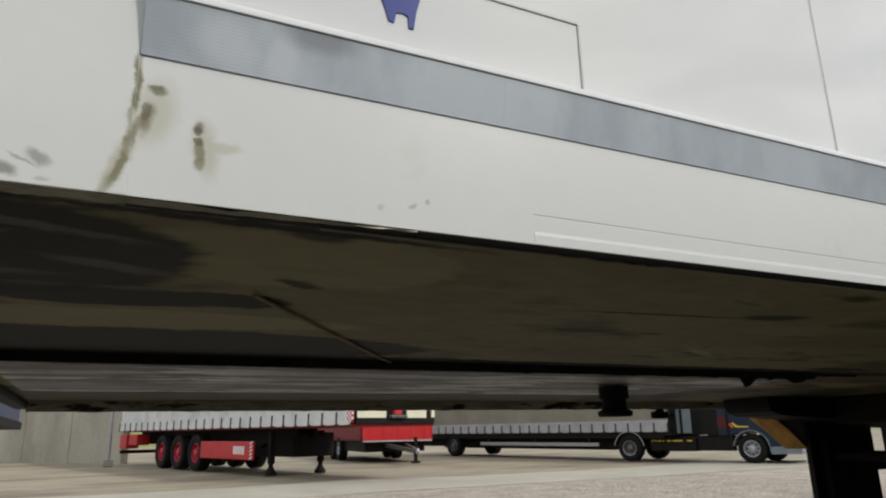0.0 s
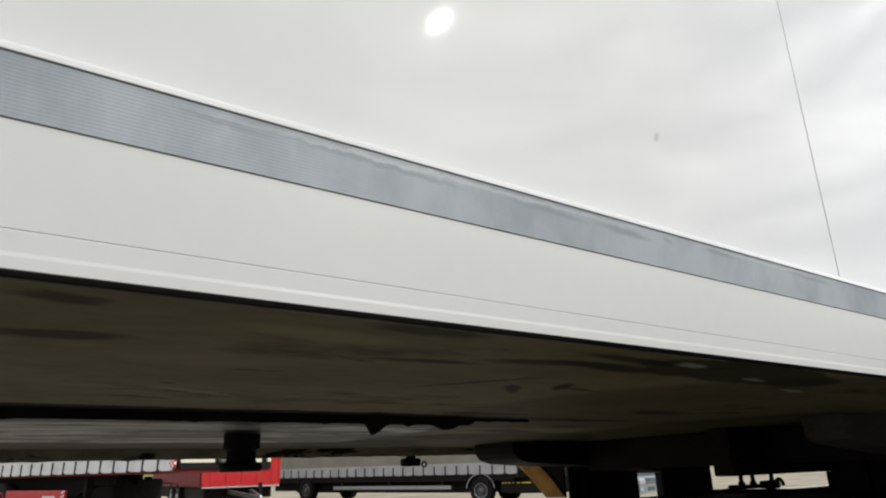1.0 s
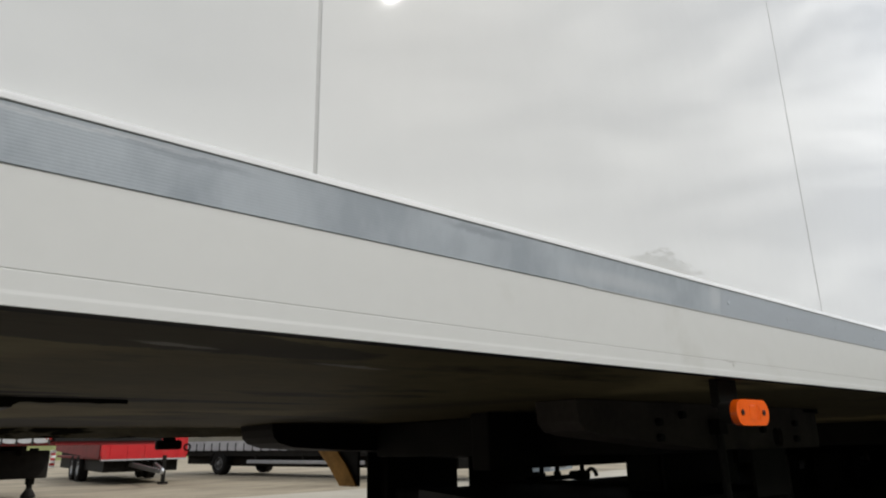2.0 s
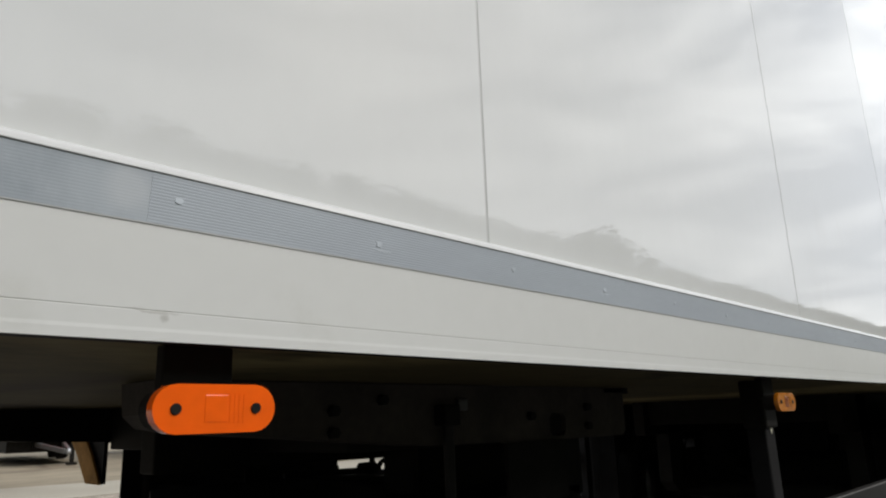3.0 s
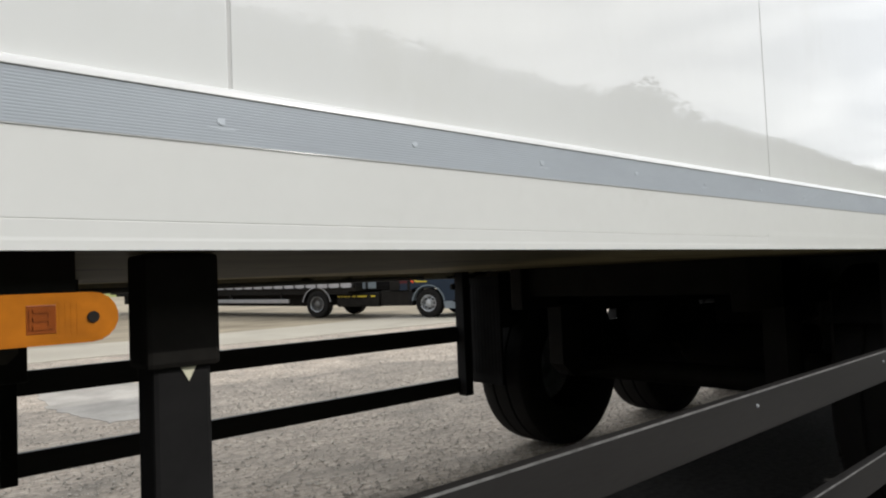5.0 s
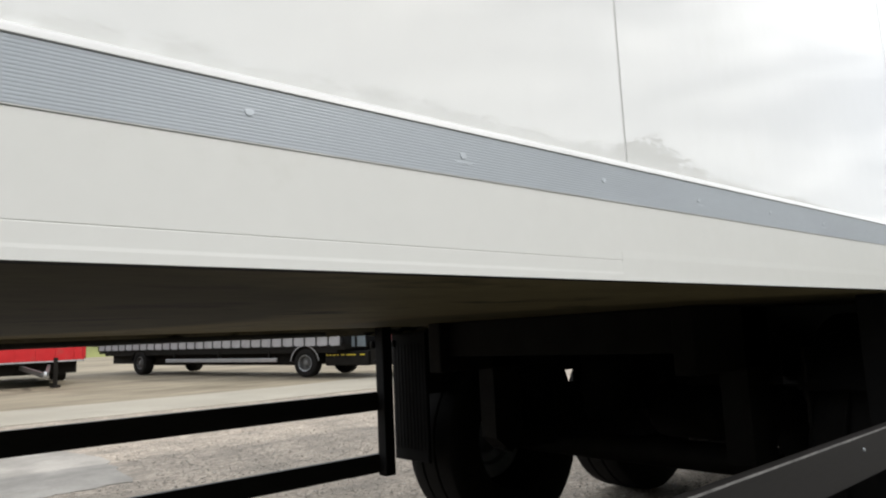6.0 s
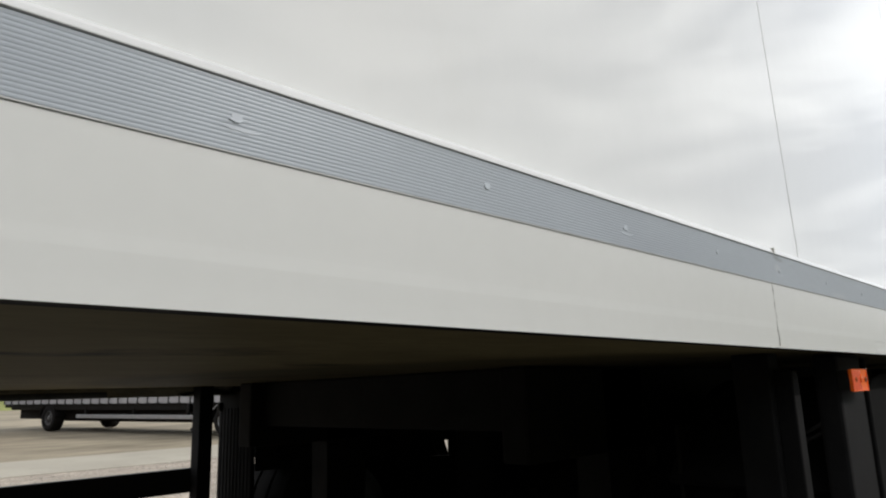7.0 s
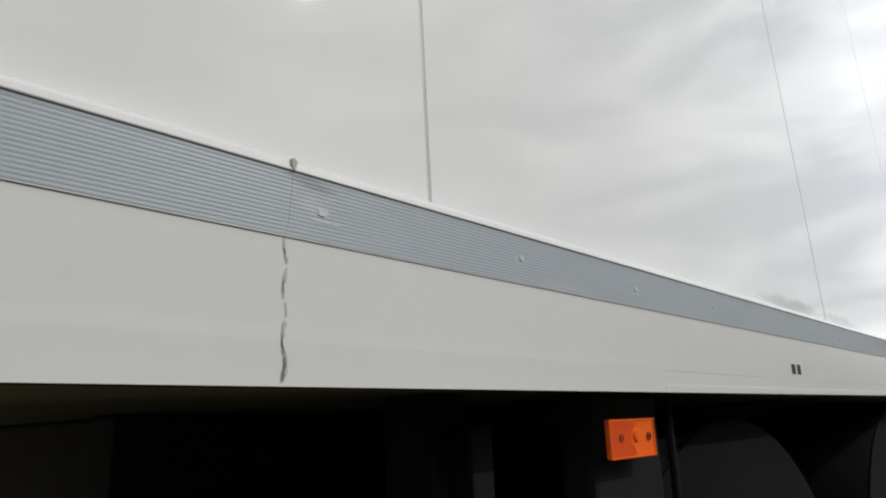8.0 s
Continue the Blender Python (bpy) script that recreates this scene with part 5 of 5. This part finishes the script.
# black fillers added to darken the trailer's underside and the ground below
part("shade_box", box(-9.6, -1.0, .45, 1.9, .30, .80, .03), BLACK, grey)
part("shade_board", box(-10.8, -.6, .3, .34, .36, .80, .01), BLACK, grey)
part("hem_filler", box(-10.8, 1.2, -.02, .25, .66, .80, .02), BLACK, grey)

tractor = thing("tractor_unit", "dark blue tractor unit with blue-grey bumper coupled to the grey trailer", "lorry", along(13.97, 16.53, .387, -.922))
# local x forward, -y towards the box trailer; drive axle at the origin
for y in (.35, 1.35):
    part("chassis_rail", box(-.9, 4.4, y, y + .08, .48, .72, .01), BLACK, tractor)
for wx, w in ((0, .30), (3.58, .27)):
    for y, s in ((.0, -1), (1.85, 1)):
        wheel(tractor, wx, y, .385, s, .385, w, rim_mat=GALV if wx else RIM_DARK, rim_label="bright alloy rim" if wx else "dull steel rim", n=32)
    part("axle", rod((wx, .0, .385), (wx, 1.85, .385), .07, 12), BLACK, tractor)
fend = [(.49 * math.cos(radians(8 + 164 * k / 20)), .385 + .49 * math.sin(radians(8 + 164 * k / 20))) for k in range(21)]
fin = [(.465 * math.cos(radians(8 + 164 * k / 20)), .385 + .465 * math.sin(radians(8 + 164 * k / 20))) for k in range(21)]
for wx in (0, 3.58):
    for y0, y1 in ((-.16, .18), (1.70, 2.0)):
        arch = part("fender", slab([(wx + x, z) for x, z in fend + fin[::-1]], y0, y1), CAB_GREY if wx else PLASTIC, tractor, "pale grey wheel arch" if wx else "black wheel arch with a pale edge")
        if not wx:
            part("fender_edge", slab([(x * 1.005, .385 + (z - .385) * 1.005) for x, z in fend] + [(x * 1.01, .385 + (z - .385) * 1.01) for x, z in fin[::-1]], y0 - .012, y0 + .004), VALANCE, arch)
for wx in (0, 3.58):
    part("rim_ring", lathe([(.205, -.150), (.218, -.158), (.222, -.150), (.218, -.140), (.205, -.150)], 32, (wx, .0, .385)), GALV, tractor, "bright rim edge")
for k in range(8):
    a = 2 * math.pi * k / 8
    part("rim_hole", rod((3.58 + .145 * math.cos(a), -.10, .385 + .145 * math.sin(a)), (3.58 + .145 * math.cos(a), -.045, .385 + .145 * math.sin(a)), .022, 10), INK, tractor)
part("fuel_tank", box(.66, 2.05, -.12, .40, .30, .70, .05), BLACK, tractor, "black tank with yellow markings")
for k, (x, w) in enumerate(((.72, .06), (.82, .05), (.92, .09), (1.06, .05), (1.20, .10), (1.36, .30), (1.80, .14))):
    part("marking", box(x, x + w, -.136, -.122, .575, .61), YELLOW, tractor)
part("battery_box", box(2.10, 3.02, -.10, .40, .32, .74, .03), BLACK, tractor)
part("air_deflector", box(1.30, 1.95, -.10, -.06, .80, 1.9, .02), CAB_GREY, tractor, "grey side deflector")
part("deflector_gap", box(1.62, 1.70, -.106, -.09, .80, 1.9), PLASTIC, tractor)
part("cab", slab([(2.45, .74), (2.45, 2.45), (2.8, 2.60), (4.15, 2.55), (4.42, 1.75), (4.54, .95), (4.54, .70), (4.36, .70), (4.30, .44), (4.02, .44), (4.04, .60), (3.9, .80), (3.2, .80), (3.05, .74)], -.14, 1.98), CAB_BLUE, tractor, "dark blue steel cab")
part("bumper", slab([(4.08, .24), (4.04, .43), (4.30, .45), (4.37, .70), (4.58, .70), (4.66, .60), (4.64, .26)], -.17, 2.01), CAB_GREY, tractor, "blue-grey plastic bumper")
part("headlamp", box(4.42, 4.668, -.178, .36, .50, .645, .035), GALV, tractor, "clear headlamp")
part("headlamp", box(4.42, 4.668, 1.50, 2.018, .50, .645, .035), GALV, tractor, "clear headlamp")
for k in range(3):
    part("grille_slot", box(4.60, 4.672, .46, 1.42, .505 + .055 * k, .535 + .055 * k, .004), INK, tractor)
part("air_intake", box(4.60, 4.655, .62, 1.35, .32, .42, .006), INK, tractor)
part("fog_lamp", box(4.56, 4.656, -.10, .14, .33, .40, .015), GALV, tractor)
part("grille", box(4.50, 4.56, .4, 1.5, .82, 1.5, .01), INK, tractor)
part("indicator", box(4.36, 4.50, -.150, -.13, .74, .80, .004), VALANCE, tractor)
part("step", box(3.00, 3.10, -.15, .15, .32, .74, .02), PLASTIC, tractor)
# black panel puts the shade on the cab's rear side into colour
part("cab_shade", box(2.42, 2.72, -.158, -.13, .74, 1.75, .01), BLACK, tractor, "black panel for the shaded rear of the cab")
part("door_gap", box(2.96, 3.04, -.152, -.13, .74, 1.6, .004), BLACK, tractor)
part("side_window", box(3.1, 4.0, -.146, -.13, 1.55, 2.15, .003), GLASS_DARK, tractor)
part("door_panel", box(2.70, 2.96, -.148, -.13, .92, 1.25, .002), MAROON, tractor, "dark red panel on the cab side")
part("door_stripe", slab([(3.10, 1.06), (3.15, 1.08), (3.26, .985), (3.55, .975), (3.55, .945), (3.22, .945)], -.148, -.13), YELLOW, tractor, "yellow and orange flash on the door")
part("door_stripe", slab([(3.02, 1.04), (3.07, 1.06), (3.16, .95), (3.11, .93)], -.149, -.13), AMBER_MID, tractor)
part("windscreen", slab([(4.20, 2.40), (4.43, 1.72), (4.46, 1.72), (4.23, 2.40)], .0, 1.85), GLASS_DARK, tractor)
part("mirror", box(4.15, 4.25, -.40, -.2, 1.6, 2.0, .03), BLACK, tractor)

# the cab's nose stands well ahead of the front wheel
for ob in tractor.children:
    if ob.name.split(".")[0] in ("cab", "bumper", "headlamp", "grille_slot", "air_intake", "fog_lamp", "grille", "indicator", "windscreen", "mirror"):
        for v in ob.data.vertices:
            if v.co.x > 4.2:
                v.co.x += .18

# corner of a dark blue box lorry past the front of the trailer
lorry = thing("box_lorry", "dark blue box-bodied lorry parked past the trailer front", "lorry", Matrix.Translation((-1.76, 8.5, .06)))
part("body", box(-6.2, 0, 0, 2.5, 1.24, 3.6, .02), BLUE, lorry, "dark blue box body")
part("body_rail", box(-6.2, .04, -.01, 2.51, 1.17, 1.27, .01), BLACK, lorry)
part("chassis", box(-8.2, -.6, .8, 1.7, .75, 1.17, .02), BLACK, lorry)
for wx in (-3.2, -7.2):
    for y, s in ((.2, -1), (2.3, 1)):
        wheel(lorry, wx, y, .46, s, .46, .3, n=28, studs=False)
part("cab", slab([(-8.4, .7), (-8.5, 1.6), (-8.2, 2.7), (-6.4, 2.8), (-6.4, .7)], .05, 2.45), BLUE, lorry)
part("windscreen", slab([(-8.48, 1.65), (-8.22, 2.6), (-8.26, 2.62), (-8.52, 1.65)], .2, 2.3), GLASS_DARK, lorry)
